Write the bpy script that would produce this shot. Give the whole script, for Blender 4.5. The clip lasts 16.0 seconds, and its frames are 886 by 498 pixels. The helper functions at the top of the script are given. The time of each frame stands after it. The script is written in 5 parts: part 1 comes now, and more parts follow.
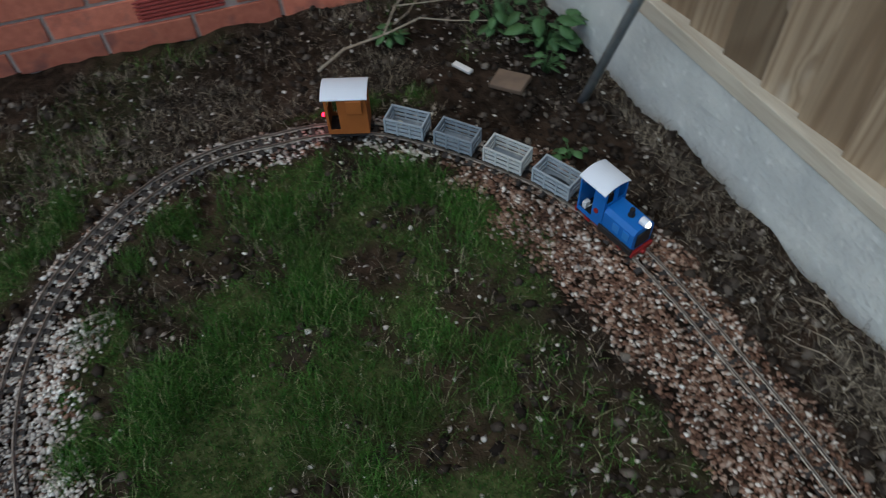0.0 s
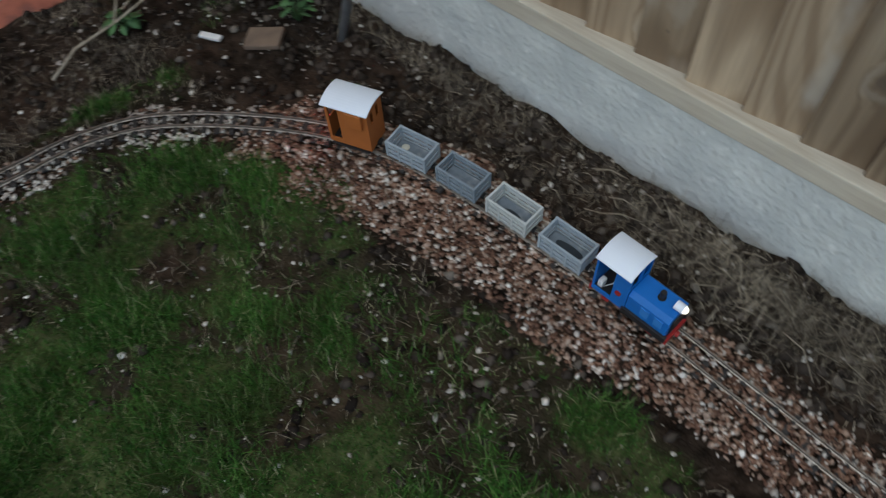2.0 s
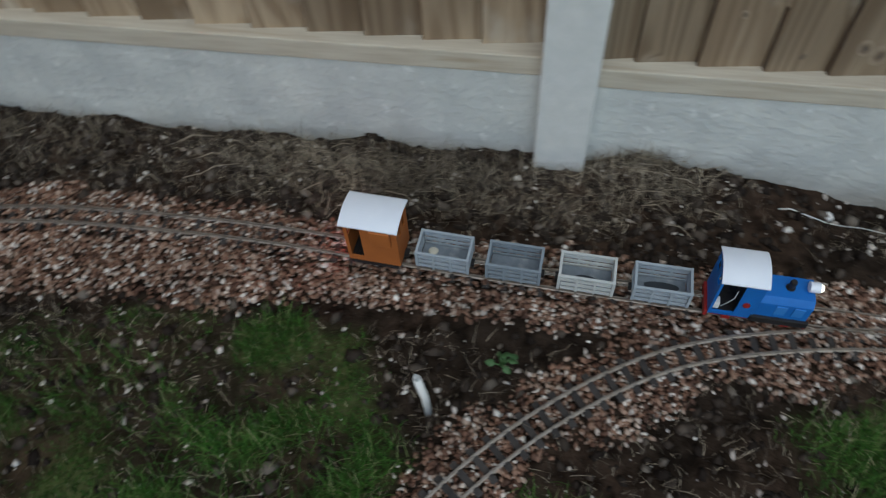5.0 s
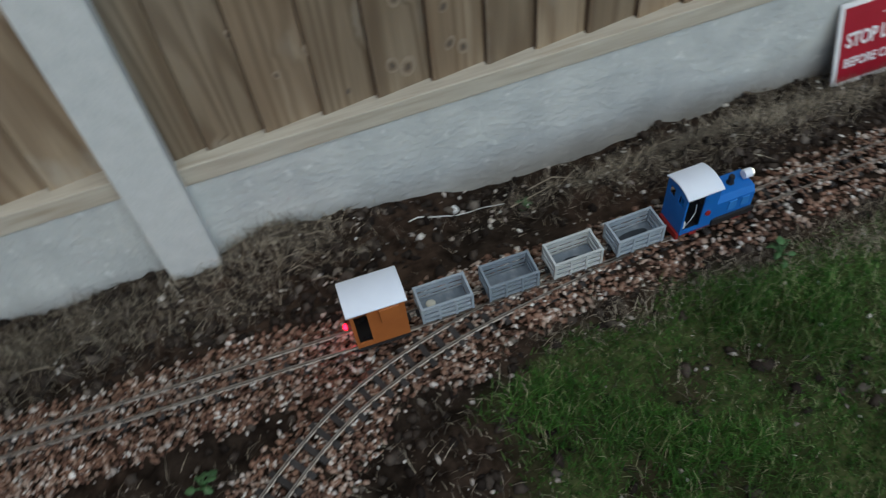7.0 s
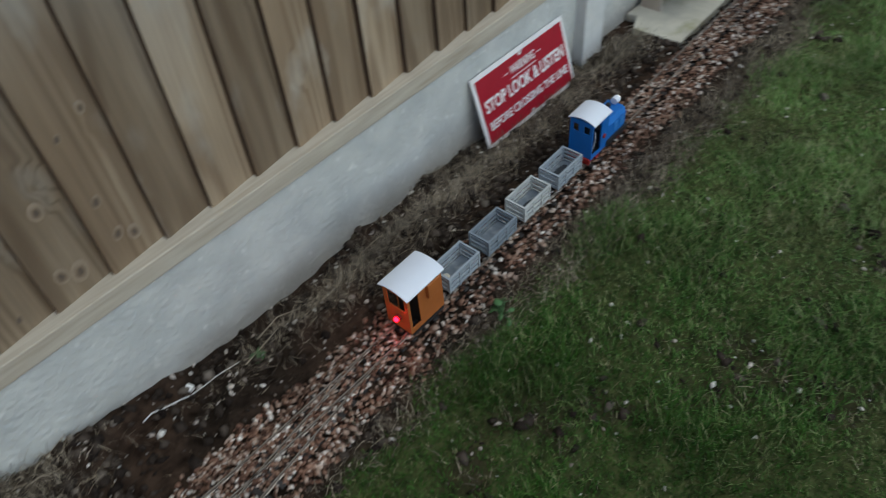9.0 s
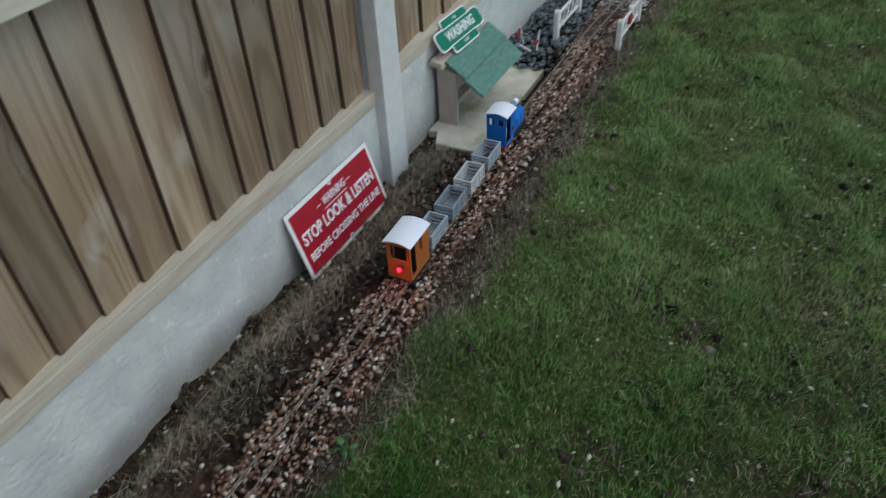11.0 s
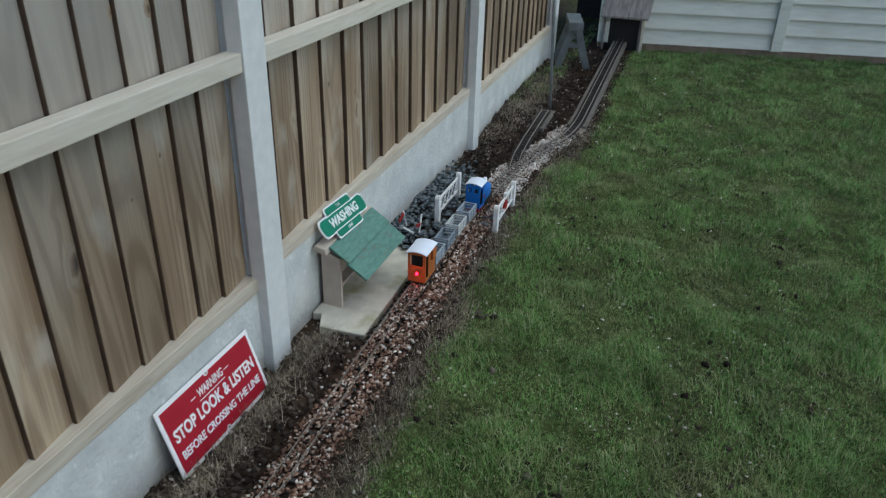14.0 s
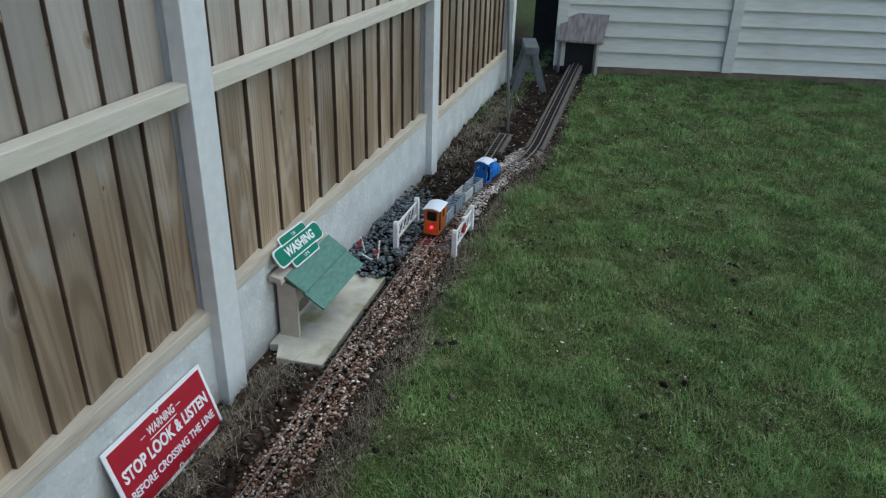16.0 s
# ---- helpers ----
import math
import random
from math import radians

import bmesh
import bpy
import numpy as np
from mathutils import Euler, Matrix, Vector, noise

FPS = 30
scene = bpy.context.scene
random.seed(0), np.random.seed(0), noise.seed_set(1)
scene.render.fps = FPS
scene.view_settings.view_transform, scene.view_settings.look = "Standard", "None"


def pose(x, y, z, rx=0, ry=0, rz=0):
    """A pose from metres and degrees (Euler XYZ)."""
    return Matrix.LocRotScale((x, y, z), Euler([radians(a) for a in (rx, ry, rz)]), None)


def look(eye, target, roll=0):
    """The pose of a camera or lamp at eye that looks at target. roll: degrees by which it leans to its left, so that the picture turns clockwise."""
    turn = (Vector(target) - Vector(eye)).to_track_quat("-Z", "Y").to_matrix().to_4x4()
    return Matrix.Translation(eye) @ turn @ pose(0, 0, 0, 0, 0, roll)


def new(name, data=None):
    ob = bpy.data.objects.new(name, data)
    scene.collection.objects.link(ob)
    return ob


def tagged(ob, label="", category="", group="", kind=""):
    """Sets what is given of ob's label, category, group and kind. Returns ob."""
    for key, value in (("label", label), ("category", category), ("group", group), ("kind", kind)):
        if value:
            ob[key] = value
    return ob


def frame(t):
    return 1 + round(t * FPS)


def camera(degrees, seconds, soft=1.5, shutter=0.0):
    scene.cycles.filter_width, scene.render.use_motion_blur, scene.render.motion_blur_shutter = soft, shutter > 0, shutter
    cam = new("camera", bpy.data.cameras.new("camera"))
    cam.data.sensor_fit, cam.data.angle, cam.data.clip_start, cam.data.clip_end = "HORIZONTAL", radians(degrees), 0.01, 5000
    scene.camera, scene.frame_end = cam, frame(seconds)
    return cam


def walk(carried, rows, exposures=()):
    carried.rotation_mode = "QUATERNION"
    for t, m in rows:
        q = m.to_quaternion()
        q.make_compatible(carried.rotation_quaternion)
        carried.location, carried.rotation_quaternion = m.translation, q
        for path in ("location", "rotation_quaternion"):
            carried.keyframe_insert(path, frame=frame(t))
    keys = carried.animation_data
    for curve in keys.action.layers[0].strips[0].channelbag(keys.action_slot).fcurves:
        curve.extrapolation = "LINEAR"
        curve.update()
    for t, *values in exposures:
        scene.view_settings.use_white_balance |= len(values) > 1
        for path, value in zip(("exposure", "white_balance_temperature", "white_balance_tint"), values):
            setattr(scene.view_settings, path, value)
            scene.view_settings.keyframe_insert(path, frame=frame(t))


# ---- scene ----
cam = camera(62.3, 16.0, soft=1.2, shutter=0.7)
PATH = [
    (0, (-0.356, -0.94, 1.156), (-1.462, -0.457, -0.438), -3.0),
    (0.5, (-0.347, -0.933, 1.152), (-1.389, -0.37, -0.459), -3.0),
    (1, (-0.342, -0.926, 1.145), (-1.309, -0.287, -0.485), -2.7),
    (1.5, (-0.332, -0.901, 1.131), (-1.223, -0.203, -0.517), -3.3),
    (2, (-0.313, -0.875, 1.112), (-1.109, -0.123, -0.562), -4.2),
    (2.5, (-0.27, -0.868, 1.092), (-0.972, -0.06, -0.597), -4.9),
    (3, (-0.218, -0.881, 1.085), (-0.837, -0.029, -0.615), -5.9),
    (5.5, (0.031, -0.951, 1.063), (-0.076, 0.185, -0.579), -4.4),
    (6, (0.108, -0.957, 1.058), (0.154, 0.198, -0.574), -5.0),
    (6.5, (0.183, -0.972, 1.067), (0.385, 0.208, -0.535), -5.9),
    (7, (0.22, -0.978, 1.063), (0.541, 0.22, -0.507), -7.4),
    (7.5, (0.256, -0.964, 1.068), (0.728, 0.209, -0.482), -8.0),
    (8, (0.277, -0.947, 1.08), (0.917, 0.166, -0.454), -6.6),
    (8.5, (0.292, -0.945, 1.092), (1.099, 0.1, -0.41), -5.7),
    (9, (0.311, -0.958, 1.106), (1.267, 0.014, -0.357), -5.9),
    (9.5, (0.328, -0.966, 1.113), (1.388, -0.049, -0.314), -6.1),
    (10, (0.342, -0.979, 1.124), (1.503, -0.126, -0.263), -5.5),
    (12.5, (0.401, -0.982, 1.202), (1.943, -0.372, 0.083), 0.4),
    (13, (0.403, -0.987, 1.209), (1.997, -0.394, 0.158), 1.1),
    (13.5, (0.405, -0.994, 1.22), (2.041, -0.415, 0.227), 1.4),
    (14, (0.406, -0.999, 1.226), (2.079, -0.439, 0.284), 1.7),
    (14.5, (0.406, -1.006, 1.226), (2.108, -0.463, 0.326), 1.9),
    (15, (0.411, -1.015, 1.224), (2.125, -0.494, 0.335), 1.8),
    (15.5, (0.422, -1.017, 1.225), (2.141, -0.517, 0.334), 1.7),
    (16, (0.429, -1.022, 1.229), (2.157, -0.538, 0.345), 1.6),
]
walk(cam, [(t, look(eye, target, roll)) for t, eye, target, roll in PATH], [(0, 0.18, 6300, 2), (3, 0.18, 6400, 2), (6, 0.12, 6450, 2), (9, 0.15, 6500, 2), (12.5, 0.30, 6350, 2), (16, 0.38, 6200, 2)])

# ---- world and light: dull evening, overcast ----
world = bpy.data.worlds.new("world")
scene.world = world
world.use_nodes = True
wn = world.node_tree.nodes
sky = wn.new("ShaderNodeTexSky")
sky.sky_type = "NISHITA"
sky.sun_disc = False
sky.sun_elevation, sky.sun_rotation = radians(35), radians(200)
sky.air_density, sky.dust_density, sky.ozone_density = 1.0, 0.6, 1.5
wn["Background"].inputs["Strength"].default_value = 0.135
world.node_tree.links.new(sky.outputs[0], wn["Background"].inputs["Color"])
sun_data = bpy.data.lights.new("sun", "SUN")
sun_data.energy, sun_data.angle, sun_data.color = 1.25, radians(60), (1.0, 0.97, 0.91)
sun = new("sun", sun_data)
sun.matrix_world = look((0, 0, 0), (-0.22, 0.42, -1.0))

# ---- materials ----
MATS = {}


def surface(name, col, col2=None, rough=0.7, scale=40.0, bump=0.2, fine=4.0, metal=0.0, stretch=(1, 1, 1), vary=0.0,
            spec=0.4, dirt=None, dirt_scale=6.0, dirt_lo=0.55):
    """A worn surface: two tones by noise, an optional larger stain, fine relief, and a shift from piece to piece."""
    m = bpy.data.materials.new(name)
    m.use_nodes = True
    nt, nd, ln = m.node_tree, m.node_tree.nodes, m.node_tree.links
    b = nd["Principled BSDF"]
    tc = nd.new("ShaderNodeTexCoord")
    mp = nd.new("ShaderNodeMapping")
    mp.inputs["Scale"].default_value = stretch
    ln.new(tc.outputs["Object"], mp.inputs["Vector"])
    vec = mp.outputs["Vector"]
    oi = nd.new("ShaderNodeObjectInfo")
    if vary:
        sh = nd.new("ShaderNodeVectorMath")
        sh.operation = "MULTIPLY_ADD"
        cb = nd.new("ShaderNodeCombineXYZ")
        for k in range(3):
            ln.new(oi.outputs["Random"], cb.inputs[k])
        sh.inputs[1].default_value = (37.0, 51.0, 29.0)
        ln.new(cb.outputs[0], sh.inputs[0])
        ln.new(vec, sh.inputs[2])
        vec = sh.outputs[0]
    n1 = nd.new("ShaderNodeTexNoise")
    n1.inputs["Scale"].default_value, n1.inputs["Detail"].default_value = scale, 6.0
    ln.new(vec, n1.inputs["Vector"])
    ramp = nd.new("ShaderNodeValToRGB")
    ramp.color_ramp.elements[0].position, ramp.color_ramp.elements[1].position = 0.32, 0.68
    col2 = col2 or tuple(c * 0.75 for c in col)
    ramp.color_ramp.elements[0].color, ramp.color_ramp.elements[1].color = (*col2, 1), (*col, 1)
    ln.new(n1.outputs["Fac"], ramp.inputs["Fac"])
    out = ramp.outputs["Color"]
    if dirt:
        n2 = nd.new("ShaderNodeTexNoise")
        n2.inputs["Scale"].default_value, n2.inputs["Detail"].default_value = dirt_scale, 5.0
        ln.new(vec, n2.inputs["Vector"])
        r2 = nd.new("ShaderNodeMapRange")
        r2.inputs[1].default_value, r2.inputs[2].default_value = dirt_lo, dirt_lo + 0.18
        ln.new(n2.outputs["Fac"], r2.inputs[0])
        mx = nd.new("ShaderNodeMix")
        mx.data_type = "RGBA"
        mx.inputs[7].default_value = (*dirt, 1)
        ln.new(r2.outputs[0], mx.inputs[0])
        ln.new(out, mx.inputs[6])
        out = mx.outputs[2]
    if vary:
        hs = nd.new("ShaderNodeHueSaturation")
        mr = nd.new("ShaderNodeMapRange")
        mr.inputs[3].default_value, mr.inputs[4].default_value = 1 - vary, 1 + vary
        ln.new(oi.outputs["Random"], mr.inputs[0])
        ln.new(mr.outputs[0], hs.inputs["Value"])
        ln.new(out, hs.inputs["Color"])
        out = hs.outputs[0]
    ln.new(out, b.inputs["Base Color"])
    b.inputs["Roughness"].default_value, b.inputs["Metallic"].default_value = rough, metal
    b.inputs["Specular IOR Level"].default_value = spec
    if bump:
        n3 = nd.new("ShaderNodeTexNoise")
        n3.inputs["Scale"].default_value, n3.inputs["Detail"].default_value = scale * fine, 4.0
        ln.new(vec, n3.inputs["Vector"])
        bp = nd.new("ShaderNodeBump")
        bp.inputs["Strength"].default_value, bp.inputs["Distance"].default_value = bump, 0.003
        ln.new(n3.outputs["Fac"], bp.inputs["Height"])
        ln.new(bp.outputs[0], b.inputs["Normal"])
    MATS[name] = m
    return m


def island_mat(name, stops, rough=0.8, spec=0.3, worn=None, worn_lo=0.52):
    """Many small joined pieces: each piece takes one tone from the ramp."""
    m = bpy.data.materials.new(name)
    m.use_nodes = True
    nd, ln = m.node_tree.nodes, m.node_tree.links
    b = nd["Principled BSDF"]
    g = nd.new("ShaderNodeNewGeometry")
    ramp = nd.new("ShaderNodeValToRGB")
    els = ramp.color_ramp.elements
    for k, (p, c) in enumerate(stops):
        e = els[k] if k < 2 else els.new(p)
        e.position = p
    for e, (p, c) in zip(sorted(els, key=lambda q: q.position), stops):
        e.color = (*c, 1)
    ln.new(g.outputs["Random Per Island"], ramp.inputs["Fac"])
    tc = nd.new("ShaderNodeTexCoord")
    n1 = nd.new("ShaderNodeTexNoise")
    n1.inputs["Scale"].default_value, n1.inputs["Detail"].default_value = 5.0, 4.0
    ln.new(tc.outputs["Object"], n1.inputs["Vector"])
    mr = nd.new("ShaderNodeMapRange")
    mr.inputs[1].default_value, mr.inputs[2].default_value = 0.3, 0.7
    mr.inputs[3].default_value, mr.inputs[4].default_value = 0.65, 1.3
    ln.new(n1.outputs["Fac"], mr.inputs[0])
    hs = nd.new("ShaderNodeHueSaturation")
    ln.new(mr.outputs[0], hs.inputs["Value"])
    ln.new(ramp.outputs[0], hs.inputs["Color"])
    out = hs.outputs[0]
    if worn:
        n2 = nd.new("ShaderNodeTexNoise")
        n2.inputs["Scale"].default_value, n2.inputs["Detail"].default_value, n2.inputs["Roughness"].default_value = 3.2, 6.0, 0.65
        ln.new(tc.outputs["Object"], n2.inputs["Vector"])
        m2 = nd.new("ShaderNodeMapRange")
        m2.inputs[1].default_value, m2.inputs[2].default_value, m2.inputs[4].default_value = worn_lo, worn_lo + 0.16, 0.65
        ln.new(n2.outputs["Fac"], m2.inputs[0])
        mx = nd.new("ShaderNodeMix")
        mx.data_type = "RGBA"
        mx.inputs[7].default_value = (*worn, 1)
        ln.new(m2.outputs[0], mx.inputs[0])
        ln.new(out, mx.inputs[6])
        out = mx.outputs[2]
    ln.new(out, b.inputs["Base Color"])
    b.inputs["Roughness"].default_value, b.inputs["Specular IOR Level"].default_value = rough, spec
    MATS[name] = m
    return m


def glow(name, col, strength):
    m = bpy.data.materials.new(name)
    m.use_nodes = True
    b = m.node_tree.nodes["Principled BSDF"]
    b.inputs["Base Color"].default_value = (*col, 1)
    b.inputs["Emission Color"].default_value = (*col, 1)
    b.inputs["Emission Strength"].default_value = strength
    MATS[name] = m
    return m


concrete = surface("concrete", (0.63, 0.65, 0.63), (0.50, 0.525, 0.52), 0.85, 11, 1.0, 6, dirt=(0.80, 0.81, 0.79), dirt_scale=38.0, dirt_lo=0.60)
concrete_post_mat = surface("concrete_post_mat", (0.68, 0.69, 0.68), (0.60, 0.62, 0.61), 0.85, 30, 0.25, 6)


def feather_board_material():
    """Sawn softwood: arched growth rings, knots, and silvery weathering that grows towards the top of a panel."""
    m = bpy.data.materials.new("board_wood")
    m.use_nodes = True
    nd, ln = m.node_tree.nodes, m.node_tree.links
    b = nd["Principled BSDF"]

    def node(kind, **values):
        n = nd.new("ShaderNode" + kind)
        for k, v in values.items():
            n.inputs[k].default_value = v
        return n

    def mix(fac, a, c, blend="MIX"):
        n = nd.new("ShaderNodeMix")
        n.data_type, n.blend_type = "RGBA", blend
        for k, v in ((0, fac), (6, a), (7, c)):
            if isinstance(v, (tuple, float, int)):
                n.inputs[k].default_value = (*v, 1) if isinstance(v, tuple) else v
            else:
                ln.new(v, n.inputs[k])
        return n.outputs[2]

    def span(v, a, c, lo=0.0, hi=1.0):
        n = nd.new("ShaderNodeMapRange")
        n.interpolation_type = "SMOOTHSTEP"
        ln.new(v, n.inputs[0])
        for k, q in zip((1, 2, 3, 4), (a, c, lo, hi)):
            n.inputs[k].default_value = q
        return n.outputs[0]

    def moved(vec, scale):
        n = nd.new("ShaderNodeMapping")
        n.inputs["Scale"].default_value = scale
        ln.new(vec, n.inputs["Vector"])
        return n.outputs[0]

    tc, oi = nd.new("ShaderNodeTexCoord"), nd.new("ShaderNodeObjectInfo")
    sh = nd.new("ShaderNodeVectorMath")
    sh.operation = "MULTIPLY_ADD"
    cb = nd.new("ShaderNodeCombineXYZ")
    for k in range(3):
        ln.new(oi.outputs["Random"], cb.inputs[k])
    sh.inputs[1].default_value = (17.3, 0.0, 91.7)
    ln.new(cb.outputs[0], sh.inputs[0])
    ln.new(tc.outputs["Object"], sh.inputs[2])
    vec = sh.outputs[0]
    # knots: rare round cells, a little taller than wide
    vo = node("TexVoronoi", Scale=6.2)
    bend = node("TexNoise", Scale=22.0, Detail=2.0)
    ln.new(vec, bend.inputs["Vector"])
    uneven = nd.new("ShaderNodeVectorMath")
    uneven.operation = "MULTIPLY_ADD"
    uneven.inputs[1].default_value = (0.05, 0.0, 0.05)
    ln.new(bend.outputs["Color"], uneven.inputs[0])
    ln.new(moved(vec, (1.35, 0.0, 0.8)), uneven.inputs[2])
    ln.new(uneven.outputs[0], vo.inputs["Vector"])
    tint = nd.new("ShaderNodeSeparateXYZ")
    ln.new(vo.outputs["Color"], tint.inputs[0])
    rare = nd.new("ShaderNodeMath")
    rare.operation = "ADD"
    ln.new(vo.outputs["Distance"], rare.inputs[0])
    ln.new(span(tint.outputs["X"], 0.40, 0.62, 0.0, 0.5), rare.inputs[1])
    cell = rare.outputs[0]
    near = span(cell, 0.05, 0.34, 1.0, 0.0)
    # arches: long shells, bent round the knots
    warp = nd.new("ShaderNodeVectorMath")
    warp.operation = "MULTIPLY_ADD"
    kc = nd.new("ShaderNodeCombineXYZ")
    ln.new(near, kc.inputs[0])
    warp.inputs[1].default_value = (0.035, 0.0, 0.0)
    ln.new(kc.outputs[0], warp.inputs[0])
    ln.new(moved(vec, (1.0, 1.0, 0.085)), warp.inputs[2])
    wv = node("TexNoise", Scale=7.0, Detail=1.0)
    ln.new(warp.outputs[0], wv.inputs["Vector"])
    rings = nd.new("ShaderNodeMath")
    rings.operation = "MULTIPLY"
    rings.inputs[1].default_value = 95.0
    ln.new(wv.outputs["Fac"], rings.inputs[0])
    sine = nd.new("ShaderNodeMath")
    sine.operation = "SINE"
    ln.new(rings.outputs[0], sine.inputs[0])
    ring = span(sine.outputs[0], -0.5, 1.0)
    fibre = node("TexNoise", Scale=60.0, Detail=4.0)
    ln.new(moved(vec, (4.0, 4.0, 0.12)), fibre.inputs["Vector"])
    blot = node("TexNoise", Scale=5.0, Detail=4.0)
    ln.new(moved(vec, (1.6, 1.0, 0.8)), blot.inputs["Vector"])
    wide = node("TexNoise", Scale=2.2, Detail=3.0)
    ln.new(moved(vec, (2.0, 1.0, 0.6)), wide.inputs["Vector"])
    col = mix(span(wide.outputs["Fac"], 0.32, 0.68), (0.245, 0.175, 0.112), (0.43, 0.335, 0.232))
    col = mix(ring, col, mix(0.55, col, (0.15, 0.095, 0.055)))
    col = mix(span(fibre.outputs["Fac"], 0.3, 0.7, 0.0, 0.30), col, (0.13, 0.095, 0.065))
    col = mix(span(blot.outputs["Fac"], 0.56, 0.72, 0.0, 0.6), col, (0.43, 0.395, 0.34))
    sp = nd.new("ShaderNodeSeparateXYZ")
    ln.new(tc.outputs["Object"], sp.inputs[0])
    high = nd.new("ShaderNodeMath")
    high.operation = "MULTIPLY_ADD"
    high.inputs[1].default_value = 0.9
    ln.new(wide.outputs["Fac"], high.inputs[0])
    ln.new(sp.outputs["Z"], high.inputs[2])
    col = mix(span(high.outputs[0], 0.65, 1.35, 0.0, 0.75), col, (0.42, 0.405, 0.375))
    # knot: pale rim, brown ring, dark heart
    pale = nd.new("ShaderNodeMath")
    pale.operation = "MULTIPLY"
    ln.new(span(cell, 0.10, 0.15), pale.inputs[0])
    ln.new(span(cell, 0.17, 0.27, 1.0, 0.0), pale.inputs[1])
    weak = nd.new("ShaderNodeMath")
    weak.operation = "MULTIPLY"
    weak.inputs[1].default_value = 0.3
    ln.new(pale.outputs[0], weak.inputs[0])
    col = mix(weak.outputs[0], col, (0.46, 0.415, 0.35))
    col = mix(span(cell, 0.07, 0.115, 0.75, 0.0), col, (0.13, 0.098, 0.075))
    col = mix(span(cell, 0.02, 0.06, 0.8, 0.0), col, (0.06, 0.048, 0.042))
    hs = nd.new("ShaderNodeHueSaturation")
    ln.new(span(oi.outputs["Random"], 0.0, 1.0, 0.74, 1.28), hs.inputs["Value"])
    ln.new(col, hs.inputs["Color"])
    ln.new(hs.outputs[0], b.inputs["Base Color"])
    b.inputs["Roughness"].default_value, b.inputs["Specular IOR Level"].default_value = 0.62, 0.35
    bp = node("Bump", Strength=0.35, Distance=0.003)
    ln.new(fibre.outputs["Fac"], bp.inputs["Height"])
    ln.new(bp.outputs[0], b.inputs["Normal"])
    return m


# dark brown that paints in the shade at the step between boards
edge_shade = surface("edge_shade", (0.085, 0.058, 0.038), (0.055, 0.036, 0.024), 0.85, 20, 0.2)
board_wood = feather_board_material()
rail_damp = surface("rail_damp", (0.60, 0.55, 0.455), (0.48, 0.42, 0.335), 0.75, 10, 0.2, 5, stretch=(0.8, 9, 9), vary=0.1, dirt=(0.40, 0.32, 0.23), dirt_scale=4, dirt_lo=0.60)
rail_wood = surface("rail_wood", (0.66, 0.62, 0.53), (0.56, 0.51, 0.42), 0.75, 10, 0.2, 5, stretch=(0.8, 9, 9), vary=0.08, dirt=(0.36, 0.27, 0.18), dirt_scale=5, dirt_lo=0.6)


def splash_foot(m, top):
    """Soil thrown up on the lowest hand's width of a slab, in an uneven line."""
    nd, ln = m.node_tree.nodes, m.node_tree.links
    b = nd["Principled BSDF"]
    src = b.inputs["Base Color"].links[0].from_socket
    tc, sp, ns = nd.new("ShaderNodeTexCoord"), nd.new("ShaderNodeSeparateXYZ"), nd.new("ShaderNodeTexNoise")
    ns.inputs["Scale"].default_value, ns.inputs["Detail"].default_value = 9.0, 6.0
    ln.new(tc.outputs["Object"], ns.inputs["Vector"])
    ln.new(tc.outputs["Object"], sp.inputs[0])
    ma = nd.new("ShaderNodeMath")
    ma.operation = "MULTIPLY_ADD"
    ma.inputs[1].default_value = -0.10
    ln.new(ns.outputs["Fac"], ma.inputs[0])
    ln.new(sp.outputs["Z"], ma.inputs[2])
    mr = nd.new("ShaderNodeMapRange")
    for k, q in zip((1, 2, 3, 4), (top - 0.15, top - 0.05, 0.5, 0.0)):
        mr.inputs[k].default_value = q
    ln.new(ma.outputs[0], mr.inputs[0])
    mx = nd.new("ShaderNodeMix")
    mx.data_type = "RGBA"
    mx.inputs[7].default_value = (0.27, 0.225, 0.165, 1)
    ln.new(mr.outputs[0], mx.inputs[0])
    ln.new(src, mx.inputs[6])
    ln.new(mx.outputs[2], b.inputs["Base Color"])


splash_foot(concrete, 0.045)
for n in concrete.node_tree.nodes:
    if n.type == "BUMP":
        n.inputs["Distance"].default_value = 0.0042


